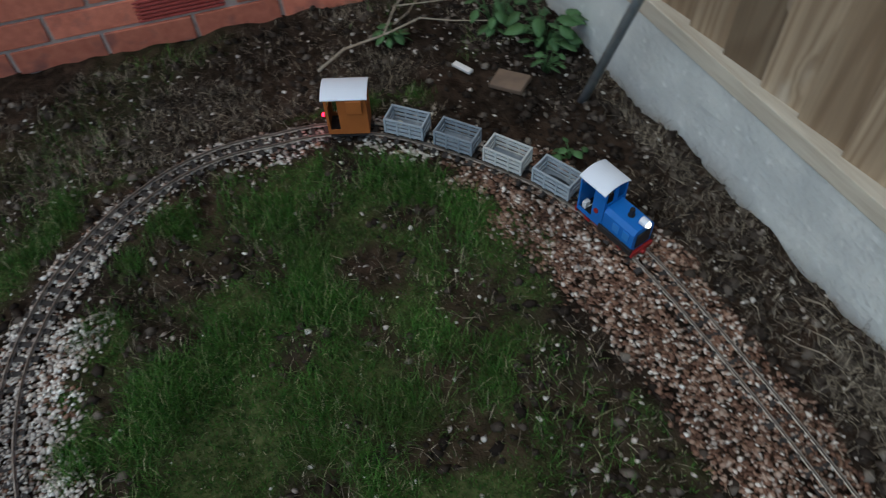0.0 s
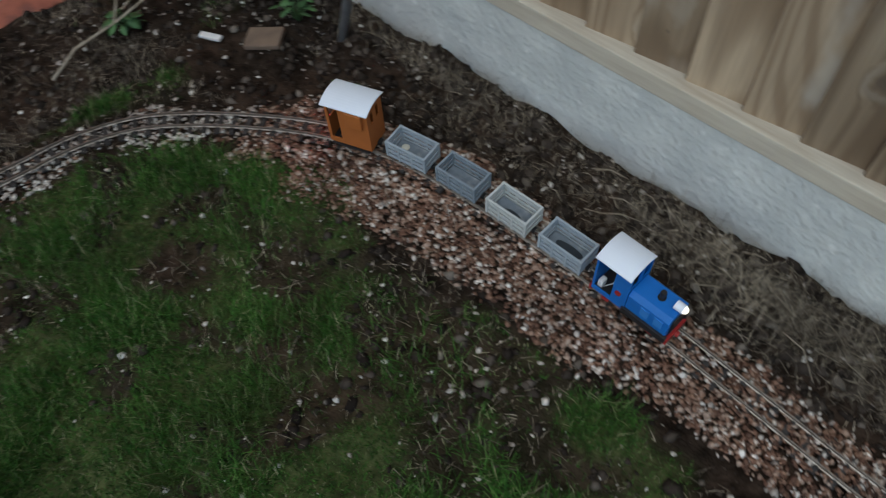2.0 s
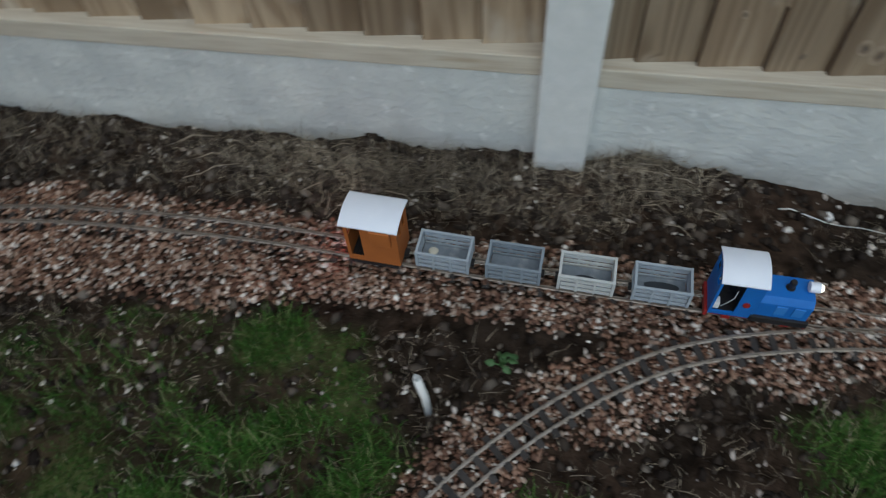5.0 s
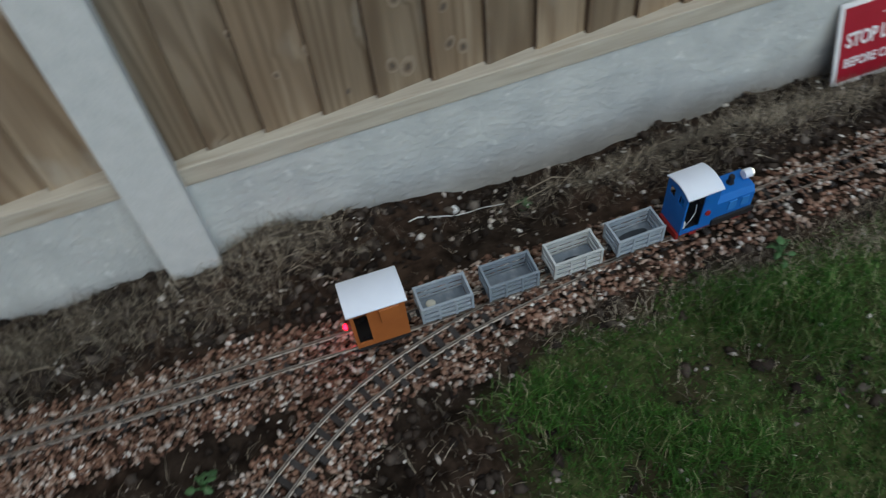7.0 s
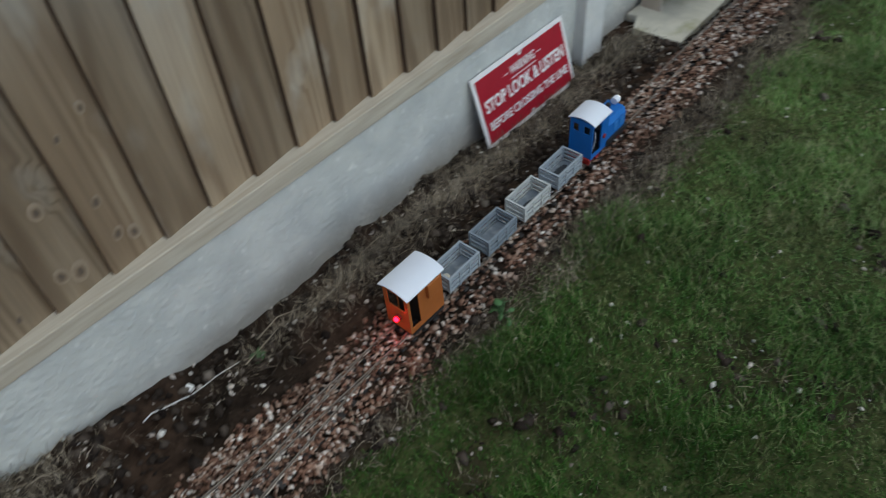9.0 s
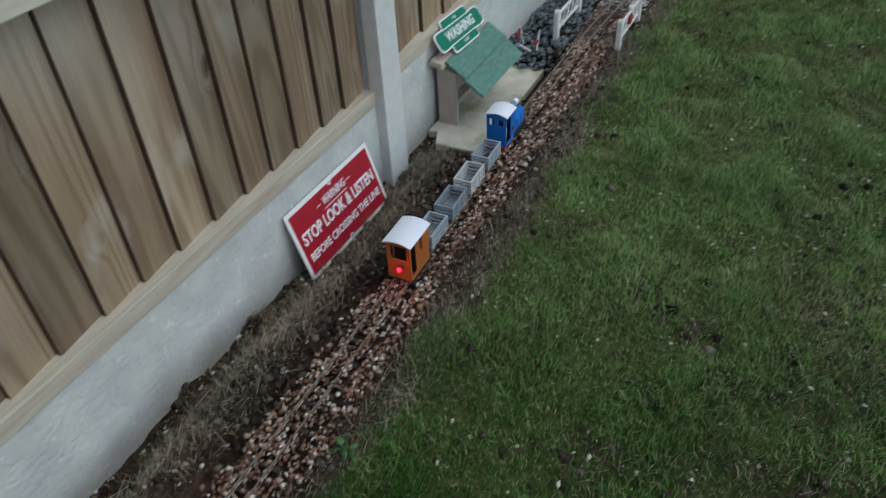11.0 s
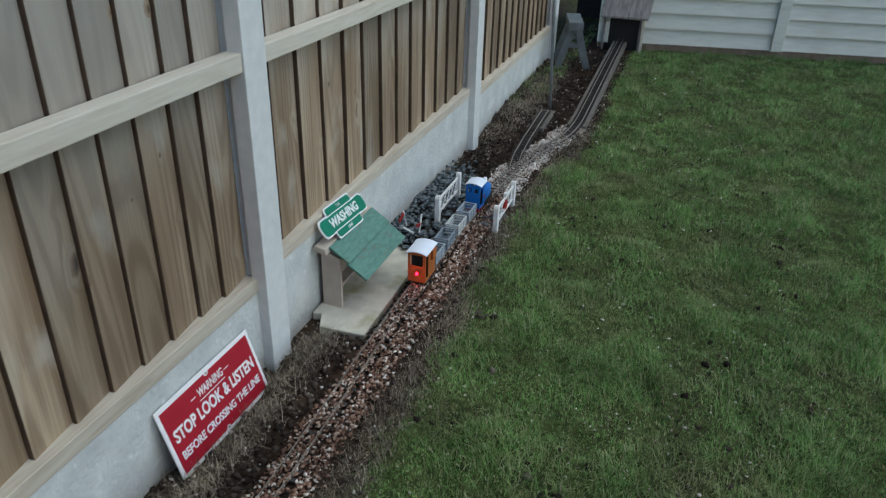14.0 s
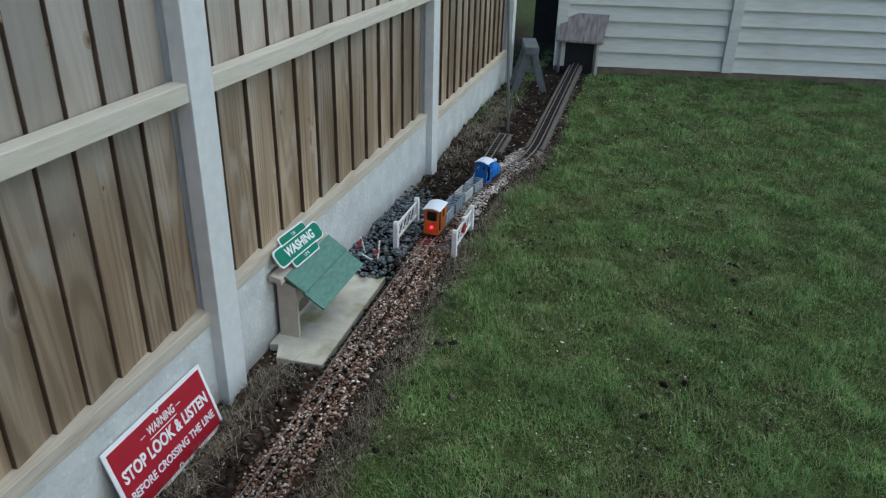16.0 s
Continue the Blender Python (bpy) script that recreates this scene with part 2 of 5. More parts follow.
def knot_material():
    """Dark heart, brown ring and a pale rim."""
    m = bpy.data.materials.new("knot_wood")
    m.use_nodes = True
    nd, ln = m.node_tree.nodes, m.node_tree.links
    b = nd["Principled BSDF"]
    tc, ns = nd.new("ShaderNodeTexCoord"), nd.new("ShaderNodeTexNoise")
    ns.inputs["Scale"].default_value = 2.5
    ln.new(tc.outputs["Object"], ns.inputs["Vector"])
    add = nd.new("ShaderNodeVectorMath")
    add.operation = "MULTIPLY_ADD"
    add.inputs[1].default_value = (0.5, 0.5, 0.5)
    ln.new(ns.outputs["Color"], add.inputs[0])
    ln.new(tc.outputs["Object"], add.inputs[2])
    off = nd.new("ShaderNodeVectorMath")
    off.inputs[1].default_value = (-0.25, -0.25, -0.25)
    ln.new(add.outputs[0], off.inputs[0])
    flat = nd.new("ShaderNodeVectorMath")
    flat.operation = "MULTIPLY"
    flat.inputs[1].default_value = (1, 0, 1)
    ln.new(off.outputs[0], flat.inputs[0])
    gr = nd.new("ShaderNodeTexGradient")
    gr.gradient_type = "SPHERICAL"
    ln.new(flat.outputs[0], gr.inputs["Vector"])
    rp = nd.new("ShaderNodeValToRGB")
    els = rp.color_ramp.elements
    els[0].position, els[0].color = 0.0, (0.29, 0.222, 0.155, 1)
    els[1].position, els[1].color = 0.80, (0.11, 0.082, 0.062, 1)
    for p, c in ((0.28, (0.32, 0.25, 0.18, 1)), (0.55, (0.215, 0.158, 0.108, 1))):
        els.new(p).color = c
    ln.new(gr.outputs["Color"], rp.inputs["Fac"])
    ln.new(rp.outputs["Color"], b.inputs["Base Color"])
    b.inputs["Roughness"].default_value = 0.6
    return m


knot_wood = knot_material()

brick_mat = surface("brick_mat", (0.68, 0.22, 0.14), (0.55, 0.16, 0.10), 0.8, 45, 0.3, vary=0.25, dirt=(0.30, 0.12, 0.10), dirt_scale=14)
mortar = surface("mortar", (0.50, 0.42, 0.38), (0.40, 0.33, 0.30), 0.9, 60, 0.4)
vent_mat = surface("vent_mat", (0.42, 0.075, 0.065), (0.33, 0.06, 0.05), 0.6, 60, 0.1)
rail_metal = surface("rail_metal", (0.38, 0.345, 0.31), (0.25, 0.21, 0.175), 0.45, 90, 0.1, metal=0.75)
sleeper_mat = surface("sleeper_mat", (0.045, 0.04, 0.038), (0.03, 0.026, 0.025), 0.75, 80, 0.2, vary=0.25)
van_orange = surface("van_orange", (0.40, 0.125, 0.03), (0.36, 0.11, 0.027), 0.55, 30, 0.05)
roof_white = surface("roof_white", (0.78, 0.83, 0.92), (0.74, 0.79, 0.89), 0.45, 25, 0.03)
loco_blue = surface("loco_blue", (0.012, 0.15, 0.52), (0.01, 0.13, 0.46), 0.4, 25, 0.03)
loco_blue_light = surface("loco_blue_light", (0.04, 0.22, 0.62), (0.035, 0.2, 0.56), 0.4, 25, 0.03)
red_paint = surface("red_paint", (0.33, 0.02, 0.02), (0.27, 0.017, 0.017), 0.45, 40, 0.05)
black_paint = surface("black_paint", (0.02, 0.02, 0.022), (0.012, 0.012, 0.014), 0.5, 40, 0.05)
wagon_grey = surface("wagon_grey", (0.35, 0.40, 0.45), (0.29, 0.34, 0.39), 0.7, 45, 0.15)
wagon_pale = surface("wagon_pale", (0.52, 0.54, 0.54), (0.45, 0.48, 0.48), 0.7, 45, 0.15)
wagon_slate = surface("wagon_slate", (0.23, 0.275, 0.32), (0.195, 0.235, 0.275), 0.7, 45, 0.15)
wagon_floor = surface("wagon_floor", (0.18, 0.21, 0.245), (0.13, 0.155, 0.185), 0.75, 60, 0.15, dirt=(0.30, 0.32, 0.33), dirt_scale=25, dirt_lo=0.5)
wet_dark = surface("wet_dark", (0.030, 0.036, 0.045), (0.02, 0.026, 0.033), 0.6, 60, 0.05)
chain_metal = surface("chain_metal", (0.5, 0.48, 0.44), (0.3, 0.28, 0.25), 0.4, 80, 0.05, metal=0.8)
sign_red = surface("sign_red", (0.36, 0.014, 0.03), (0.33, 0.012, 0.027), 0.35, 20, 0.02)
sign_white = surface("sign_white", (0.82, 0.82, 0.82), (0.76, 0.76, 0.77), 0.4, 30, 0.02)
sign_green = surface("sign_green", (0.008, 0.19, 0.11), (0.007, 0.16, 0.095), 0.35, 20, 0.02)
felt_green = surface("felt_green", (0.13, 0.26, 0.215), (0.085, 0.19, 0.155), 0.85, 35, 0.5, stretch=(1, 3, 3), dirt=(0.14, 0.16, 0.13), dirt_scale=14, dirt_lo=0.56)
shelter_wood = surface("shelter_wood", (0.50, 0.44, 0.37), (0.42, 0.36, 0.30), 0.8, 20, 0.15)
slab = surface("slab", (0.60, 0.57, 0.48), (0.48, 0.46, 0.39), 0.85, 22, 0.3, dirt=(0.30, 0.29, 0.15), dirt_scale=9, dirt_lo=0.55)
white_plastic = surface("white_plastic", (0.80, 0.80, 0.79), (0.72, 0.72, 0.71), 0.5, 40, 0.03)
shed_board = surface("shed_board", (0.66, 0.66, 0.60), (0.58, 0.58, 0.53), 0.65, 14, 0.1, stretch=(4, 0.6, 4), dirt=(0.50, 0.47, 0.40), dirt_scale=3, dirt_lo=0.62)
shed_plinth = surface("shed_plinth", (0.32, 0.24, 0.19), (0.22, 0.16, 0.12), 0.9, 20, 0.3)
old_ply = surface("old_ply", (0.33, 0.29, 0.27), (0.17, 0.15, 0.14), 0.8, 12, 0.3, stretch=(1, 4, 1), dirt=(0.10, 0.09, 0.085), dirt_scale=8, dirt_lo=0.56)
# near-black colour in place of the shade between fence and shed
gap_darkness = surface("gap_darkness", (0.02, 0.02, 0.022), (0.012, 0.012, 0.013), 0.95, 20, 0.1)
grey_paint = surface("grey_paint", (0.15, 0.17, 0.18), (0.10, 0.115, 0.12), 0.7, 20, 0.15)
pole_metal = surface("pole_metal", (0.30, 0.33, 0.345), (0.23, 0.25, 0.265), 0.5, 40, 0.1)
twig_mat = surface("twig_mat", (0.42, 0.36, 0.28), (0.28, 0.23, 0.17), 0.85, 60, 0.2)
card_brown = surface("card_brown", (0.20, 0.14, 0.10), (0.14, 0.10, 0.075), 0.9, 25, 0.3)
leaf_mat = surface("leaf_mat", (0.075, 0.17, 0.06), (0.05, 0.115, 0.04), 0.55, 60, 0.2, vary=0.25)
plank_mat = surface("plank_mat", (0.16, 0.145, 0.125), (0.10, 0.09, 0.08), 0.85, 15, 0.2, stretch=(0.6, 5, 5))
lamp_glow = glow("lamp_glow", (1.0, 0.93, 0.78), 2.5)
red_glow = glow("red_glow", (1.0, 0.0, 0.006), 48.0)
pebble_mat = island_mat("pebble_mat", [(0.0, (0.06, 0.03, 0.02)), (0.36, (0.16, 0.082, 0.054)), (0.66, (0.27, 0.158, 0.108)), (0.90, (0.43, 0.33, 0.265)), (1.0, (0.74, 0.68, 0.62))], 0.75, 0.35)
white_pebble_mat = island_mat("white_pebble_mat", [(0.0, (0.30, 0.25, 0.22)), (0.5, (0.55, 0.50, 0.45)), (1.0, (0.78, 0.75, 0.70))], 0.75, 0.35)
slate_mat = island_mat("slate_mat", [(0.0, (0.05, 0.065, 0.075)), (0.6, (0.11, 0.135, 0.15)), (1.0, (0.22, 0.25, 0.265))], 0.6, 0.4)
clod_mat = island_mat("clod_mat", [(0.0, (0.016, 0.012, 0.010)), (0.6, (0.040, 0.031, 0.025)), (0.9, (0.075, 0.06, 0.049)), (1.0, (0.18, 0.155, 0.13))], 0.95, 0.1)
grass_mat = island_mat("grass_mat", [(0.0, (0.014, 0.046, 0.008)), (0.45, (0.036, 0.108, 0.016)), (0.80, (0.078, 0.175, 0.034)), (0.93, (0.16, 0.19, 0.08)), (1.0, (0.34, 0.31, 0.19))], 0.6, 0.12, (0.060, 0.066, 0.026), 0.54)
lawn_mat = island_mat("lawn_mat", [(0.0, (0.078, 0.160, 0.038)), (0.4, (0.145, 0.275, 0.075)), (0.75, (0.215, 0.345, 0.11)), (0.90, (0.31, 0.345, 0.17)), (1.0, (0.43, 0.39, 0.25))], 0.6, 0.2, (0.27, 0.255, 0.135), 0.50)
straw_mat = island_mat("straw_mat", [(0.0, (0.045, 0.036, 0.027)), (0.5, (0.175, 0.145, 0.11)), (0.9, (0.40, 0.34, 0.255)), (1.0, (0.54, 0.47, 0.37))], 0.85, 0.2)


def ground_material():
    m = bpy.data.materials.new("ground_mat")
    m.use_nodes = True
    nd, ln = m.node_tree.nodes, m.node_tree.links
    b = nd["Principled BSDF"]
    tc = nd.new("ShaderNodeTexCoord")

    def tone(scale, c1, c2, lo=0.35, hi=0.65):
        n = nd.new("ShaderNodeTexNoise")
        n.inputs["Scale"].default_value, n.inputs["Detail"].default_value = scale, 8.0
        ln.new(tc.outputs["Object"], n.inputs["Vector"])
        r = nd.new("ShaderNodeValToRGB")
        r.color_ramp.elements[0].position, r.color_ramp.elements[1].position = lo, hi
        r.color_ramp.elements[0].color, r.color_ramp.elements[1].color = (*c1, 1), (*c2, 1)
        ln.new(n.outputs["Fac"], r.inputs["Fac"])
        return r.outputs[0], n.outputs["Fac"]

    fine, f = tone(35, (0.015, 0.011, 0.0085), (0.058, 0.044, 0.034))
    broad, f2 = tone(3.5, (0.55, 0.52, 0.50), (1.12, 0.95, 0.86), 0.42, 0.70)
    ml = nd.new("ShaderNodeMix")
    ml.data_type, ml.blend_type = "RGBA", "MULTIPLY"
    ml.inputs[0].default_value = 1.0
    ln.new(fine, ml.inputs[6])
    ln.new(broad, ml.inputs[7])
    soil = ml.outputs[2]
    turf, _ = tone(55, (0.030, 0.042, 0.015), (0.085, 0.100, 0.038))
    at = nd.new("ShaderNodeAttribute")
    at.attribute_name = "turf"
    mx = nd.new("ShaderNodeMix")
    mx.data_type = "RGBA"
    ln.new(at.outputs["Fac"], mx.inputs[0])
    ln.new(soil, mx.inputs[6])
    ln.new(turf, mx.inputs[7])
    ln.new(mx.outputs[2], b.inputs["Base Color"])
    b.inputs["Roughness"].default_value, b.inputs["Specular IOR Level"].default_value = 0.95, 0.06
    bp = nd.new("ShaderNodeBump")
    bp.inputs["Strength"].default_value, bp.inputs["Distance"].default_value = 0.8, 0.006
    n4 = nd.new("ShaderNodeTexNoise")
    n4.inputs["Scale"].default_value, n4.inputs["Detail"].default_value = 140.0, 6.0
    ln.new(tc.outputs["Object"], n4.inputs["Vector"])
    ln.new(n4.outputs["Fac"], bp.inputs["Height"])
    ln.new(bp.outputs[0], b.inputs["Normal"])
    return m


ground_mat = ground_material()


# ---- mesh helpers ----
def box(bm, x0, x1, y0, y1, z0, z1, bevel=0.0):
    v = [bm.verts.new(p) for p in [(x0, y0, z0), (x1, y0, z0), (x1, y1, z0), (x0, y1, z0), (x0, y0, z1), (x1, y0, z1), (x1, y1, z1), (x0, y1, z1)]]
    fs = [bm.faces.new([v[i] for i in q]) for q in [(3, 2, 1, 0), (4, 5, 6, 7), (0, 1, 5, 4), (1, 2, 6, 5), (2, 3, 7, 6), (3, 0, 4, 7)]]
    if bevel:
        bmesh.ops.bevel(bm, geom=list({e for f in fs for e in f.edges}), offset=bevel, segments=2, affect="EDGES", profile=0.6)
    return bm


def box_bm(*a, **k):
    return box(bmesh.new(), *a, **k)


def tube(bm, points, radius, sides=8, taper=1.0):
    """A round bar along points."""
    pts = [Vector(p) for p in points]
    rings = []
    for i, p in enumerate(pts):
        d = (pts[min(i + 1, len(pts) - 1)] - pts[max(i - 1, 0)]).normalized()
        u = d.orthogonal().normalized()
        if i:
            u = (last - last.dot(d) * d).normalized()
        last, w = u, d.cross(u)
        r = radius * (1 + (taper - 1) * i / max(1, len(pts) - 1))
        rings.append([bm.verts.new(p + r * (math.cos(a) * u + math.sin(a) * w)) for a in (2 * math.pi * k / sides for k in range(sides))])
    for a, b in zip(rings, rings[1:]):
        for k in range(sides):
            bm.faces.new((a[k], a[(k + 1) % sides], b[(k + 1) % sides], b[k]))
    bm.faces.new(rings[0][::-1])
    bm.faces.new(rings[-1])
    return bm


def prism(bm, outline, axis, a, b, bevel=0.0):
    """An outline (pairs) drawn out along an axis from a to b."""
    def p(u, v, w):
        return {"x": (w, u, v), "y": (u, w, v), "z": (u, v, w)}[axis]
    lo, hi = [bm.verts.new(p(u, v, a)) for u, v in outline], [bm.verts.new(p(u, v, b)) for u, v in outline]
    n = len(outline)
    fs = [bm.faces.new(lo), bm.faces.new(hi[::-1])] + [bm.faces.new((lo[k], hi[k], hi[(k + 1) % n], lo[(k + 1) % n])) for k in range(n)]
    bmesh.ops.recalc_face_normals(bm, faces=fs)
    if bevel:
        bmesh.ops.bevel(bm, geom=list({e for f in fs for e in f.edges}), offset=bevel, segments=2, affect="EDGES", profile=0.6)
    return bm


def mesh_of(name, bm, material, smooth=False):
    me = bpy.data.meshes.new(name)
    bmesh.ops.recalc_face_normals(bm, faces=bm.faces[:])
    bm.to_mesh(me)
    bm.free()
    me.materials.append(material)
    if smooth:
        me.shade_smooth()
    return me


def part(name, bm, material, parent, label="", smooth=False, at=None):
    ob = new(name, mesh_of(name, bm, material, smooth))
    ob.parent = parent
    if at is not None:
        ob.matrix_basis = at
    if label:
        ob["label"] = label
    return ob


def piece(name, me, parent, at):
    ob = new(name, me)
    ob.parent = parent
    ob.matrix_basis = at
    return ob


def thing(name, label, category, m=None, group="", kind=""):
    ob = new(name)
    ob.empty_display_size = 0.05
    if m is not None:
        ob.matrix_basis = m
    return tagged(ob, label, category, group, kind)


def raw_mesh(name, verts, faces, material, smooth=False):
    """verts (n, 3) and faces (m, k) as arrays."""
    me = bpy.data.meshes.new(name)
    k = faces.shape[1]
    me.vertices.add(len(verts))
    me.vertices.foreach_set("co", np.ascontiguousarray(verts, dtype=np.float32).ravel())
    me.loops.add(faces.size)
    me.loops.foreach_set("vertex_index", np.ascontiguousarray(faces, dtype=np.int32).ravel())
    me.polygons.add(len(faces))
    me.polygons.foreach_set("loop_start", np.arange(0, faces.size, k, dtype=np.int32))
    me.update(calc_edges=True)
    me.validate()
    me.materials.append(material)
    if smooth:
        me.shade_smooth()
    return me


def lettering(name, text, size, material, parent, at, width=None, shear=0.0, bold=0.0):
    """Raised letters as a mesh part; width stretches the line to a length."""
    cu = bpy.data.curves.new(name, "FONT")
    cu.body, cu.size, cu.align_x, cu.align_y, cu.extrude, cu.shear = text, size, "CENTER", "CENTER", 0.0006, shear
    cu.offset, cu.resolution_u = bold, 3
    tmp = bpy.data.objects.new(name, cu)
    scene.collection.objects.link(tmp)
    bpy.context.view_layer.update()
    me = bpy.data.meshes.new_from_object(tmp.evaluated_get(bpy.context.evaluated_depsgraph_get()))
    bpy.data.objects.remove(tmp)
    if width:
        xs = [v.co.x for v in me.vertices]
        k = width / (max(xs) - min(xs))
        for v in me.vertices:
            v.co.x *= k
    me.materials.clear()
    me.materials.append(material)
    ob = new(name, me)
    ob.parent, ob.matrix_basis = parent, at
    return ob


# ---- the line: centre of the main track and of the loop's return ----
MAIN = [(6.12, -.440), (5.4, -.451), (4.7, -.463), (4.3, -.470), (4.12, -.468), (3.96, -.448), (3.78, -.402), (3.45, -.325), (3.1, -.288), (2.75, -.277), (2.4, -.276), (2.0, -.278), (1.5, -.294), (.8, -.302), (.5, -.300),
        (.2, -.289), (-.1, -.274), (-.3, -.260), (-.5, -.248), (-.7, -.246), (-.9, -.252), (-1.05, -.271), (-1.16, -.303), (-1.26, -.352), (-1.357, -.417), (-1.450, -.492), (-1.530, -.578),
        (-1.582, -.69), (-1.602, -.795), (-1.618, -.895), (-1.608, -1.0), (-1.576, -1.09), (-1.53, -1.17), (-1.45, -1.265), (-1.36, -1.335), (-1.25, -1.392), (-1.12, -1.425), (-1.0, -1.432)]
BRANCH = [(-1.0, -1.432), (-.85, -1.405), (-.68, -1.305), (-.5, -1.12), (-.33, -.92), (-.2, -.765), (-.108, -.65), (-.054, -.59), (.01, -.53), (.094, -.465), (.185, -.410),
          (.278, -.374), (.37, -.350), (.46, -.334), (.6, -.318), (.74, -.304)]


def spline(pts, step=0.01):
    """Points at even steps on a smooth curve through pts."""
    p = np.array([np.array(pts[0]) * 2 - pts[1], *pts, np.array(pts[-1]) * 2 - pts[-2]], float)
    out = []
    for i in range(1, len(p) - 2):
        for u in np.linspace(0, 1, 24, endpoint=False):
            a, b, c, d = p[i - 1:i + 3]
            out.append(0.5 * (2 * b + (c - a) * u + (2 * a - 5 * b + 4 * c - d) * u**2 + (3 * b - a - 3 * c + d) * u**3))
    out = np.array([*out, p[-2]])
    s = np.r_[0, np.cumsum(np.hypot(*np.diff(out, axis=0).T))]
    n = int(s[-1] / step)
    t = np.linspace(0, s[-1], n)
    return np.c_[np.interp(t, s, out[:, 0]), np.interp(t, s, out[:, 1])]


main_line = spline(MAIN)[::-1]
branch_line = spline(BRANCH)
main_s = np.r_[0, np.cumsum(np.hypot(*np.diff(main_line, axis=0).T))]
# arc length is counted from where the line passes x = 0.5, so that it is near x on the straight
i0 = int(np.argmin(np.abs(main_line[:, 0] - 0.5) + 10 * (main_line[:, 1] < -0.6)))
main_s = main_s - main_s[i0] + 0.5


def rise(x):
    """Height of the rails' foot: level, then climbing a ramp to the tunnel."""
    return 0.012 * np.clip((np.asarray(x, float) - 3.9) / .25, 0, 1) + 0.043 * np.clip((np.asarray(x, float) - 4.15) / 1.85, 0, 1)


def on_line(s):
    x, y = np.interp(s, main_s, main_line[:, 0]), np.interp(s, main_s, main_line[:, 1])
    return float(x), float(y), float(rise(x))


RAIL_TOP = 0.011


# ---- noise on arrays ----
def wave(x, y, f, seed):
    """Smooth noise about 0 to 1 by summed turned sines."""
    r = np.random.RandomState(seed)
    out = 0
    for k in range(7):
        a, ph, ff = r.rand() * 6.283, r.rand() * 6.283, f * (0.6 + 0.9 * r.rand())
        out = out + np.sin(ff * (x * np.cos(a) + y * np.sin(a)) + ph + 1.3 * np.sin(ff * 0.6 * (x * np.sin(a) - y * np.cos(a)) + k))
    return 0.5 + out / 9.0


def away(x, y, line, every=3):
    """Distance to a line of points."""
    p = line[::every]
    x, y = np.ravel(x), np.ravel(y)
    out = np.full(len(x), 9.0)
    for i in range(0, len(x), 20000):
        d = np.hypot(x[i:i + 20000, None] - p[None, :, 0], y[i:i + 20000, None] - p[None, :, 1])
        out[i:i + 20000] = d.min(1)
    return out


def step01(v, lo, hi):
    u = np.clip((v - lo) / (hi - lo), 0, 1)
    return u * u * (3 - 2 * u)


def ballast_at(x, y):
    """How thickly pebbles lie, 0 to 1."""
    dm, db = away(x, y, main_line), away(x, y, branch_line)
    ym = np.interp(x, [-1.2, -.9, -.4, .2, .8, 3.1, 3.5, 4.3], [-.34, -.255, -.266, -.29, -.302, -.3, -.32, -.475])
    below = ym - y
    n = wave(x, y, 25, 3) * 0.05 - 0.025
    straight = (x > -1.2) & (x < 4.16) & (y > -0.62)
    lo = np.interp(x, [-1.2, -.8, -.3, 1.0, 1.6, 2.6, 3.0, 4.3], [.14, .14, .085, .075, .068, .075, .08, .07])
    hi = np.interp(x, [-1.2, -.8, -.3, .6, 1.2, 1.9, 2.6, 3.0, 4.3], [.05, .075, .065, .07, .065, .04, .04, .075, .05])
    leg = np.where(straight, 1 - step01(np.where(below > 0, below / lo, -below / hi) + n * 6, 0.8, 1.25), 0)
    loop = np.where(x < -1.0, 1 - step01(dm + n * 0.9, 0.030, 0.060), 0) * np.interp(y, [-1.45, -1.2, -1.05, -.8], [.85, .75, .42, .42])
    fill = np.where((x > -1.33) & (x < -0.9), 1 - step01(dm + n, 0.07, 0.14), 0) * (y < ym + .1)
    br = 1 - step01(db + n, 0.045, 0.085)
    br = br * np.where(x < -0.3, 0.7, 1) * step01(x, -.95, -.75)
    return np.clip(np.maximum.reduce([leg, loop, br, fill]), 0, 1)


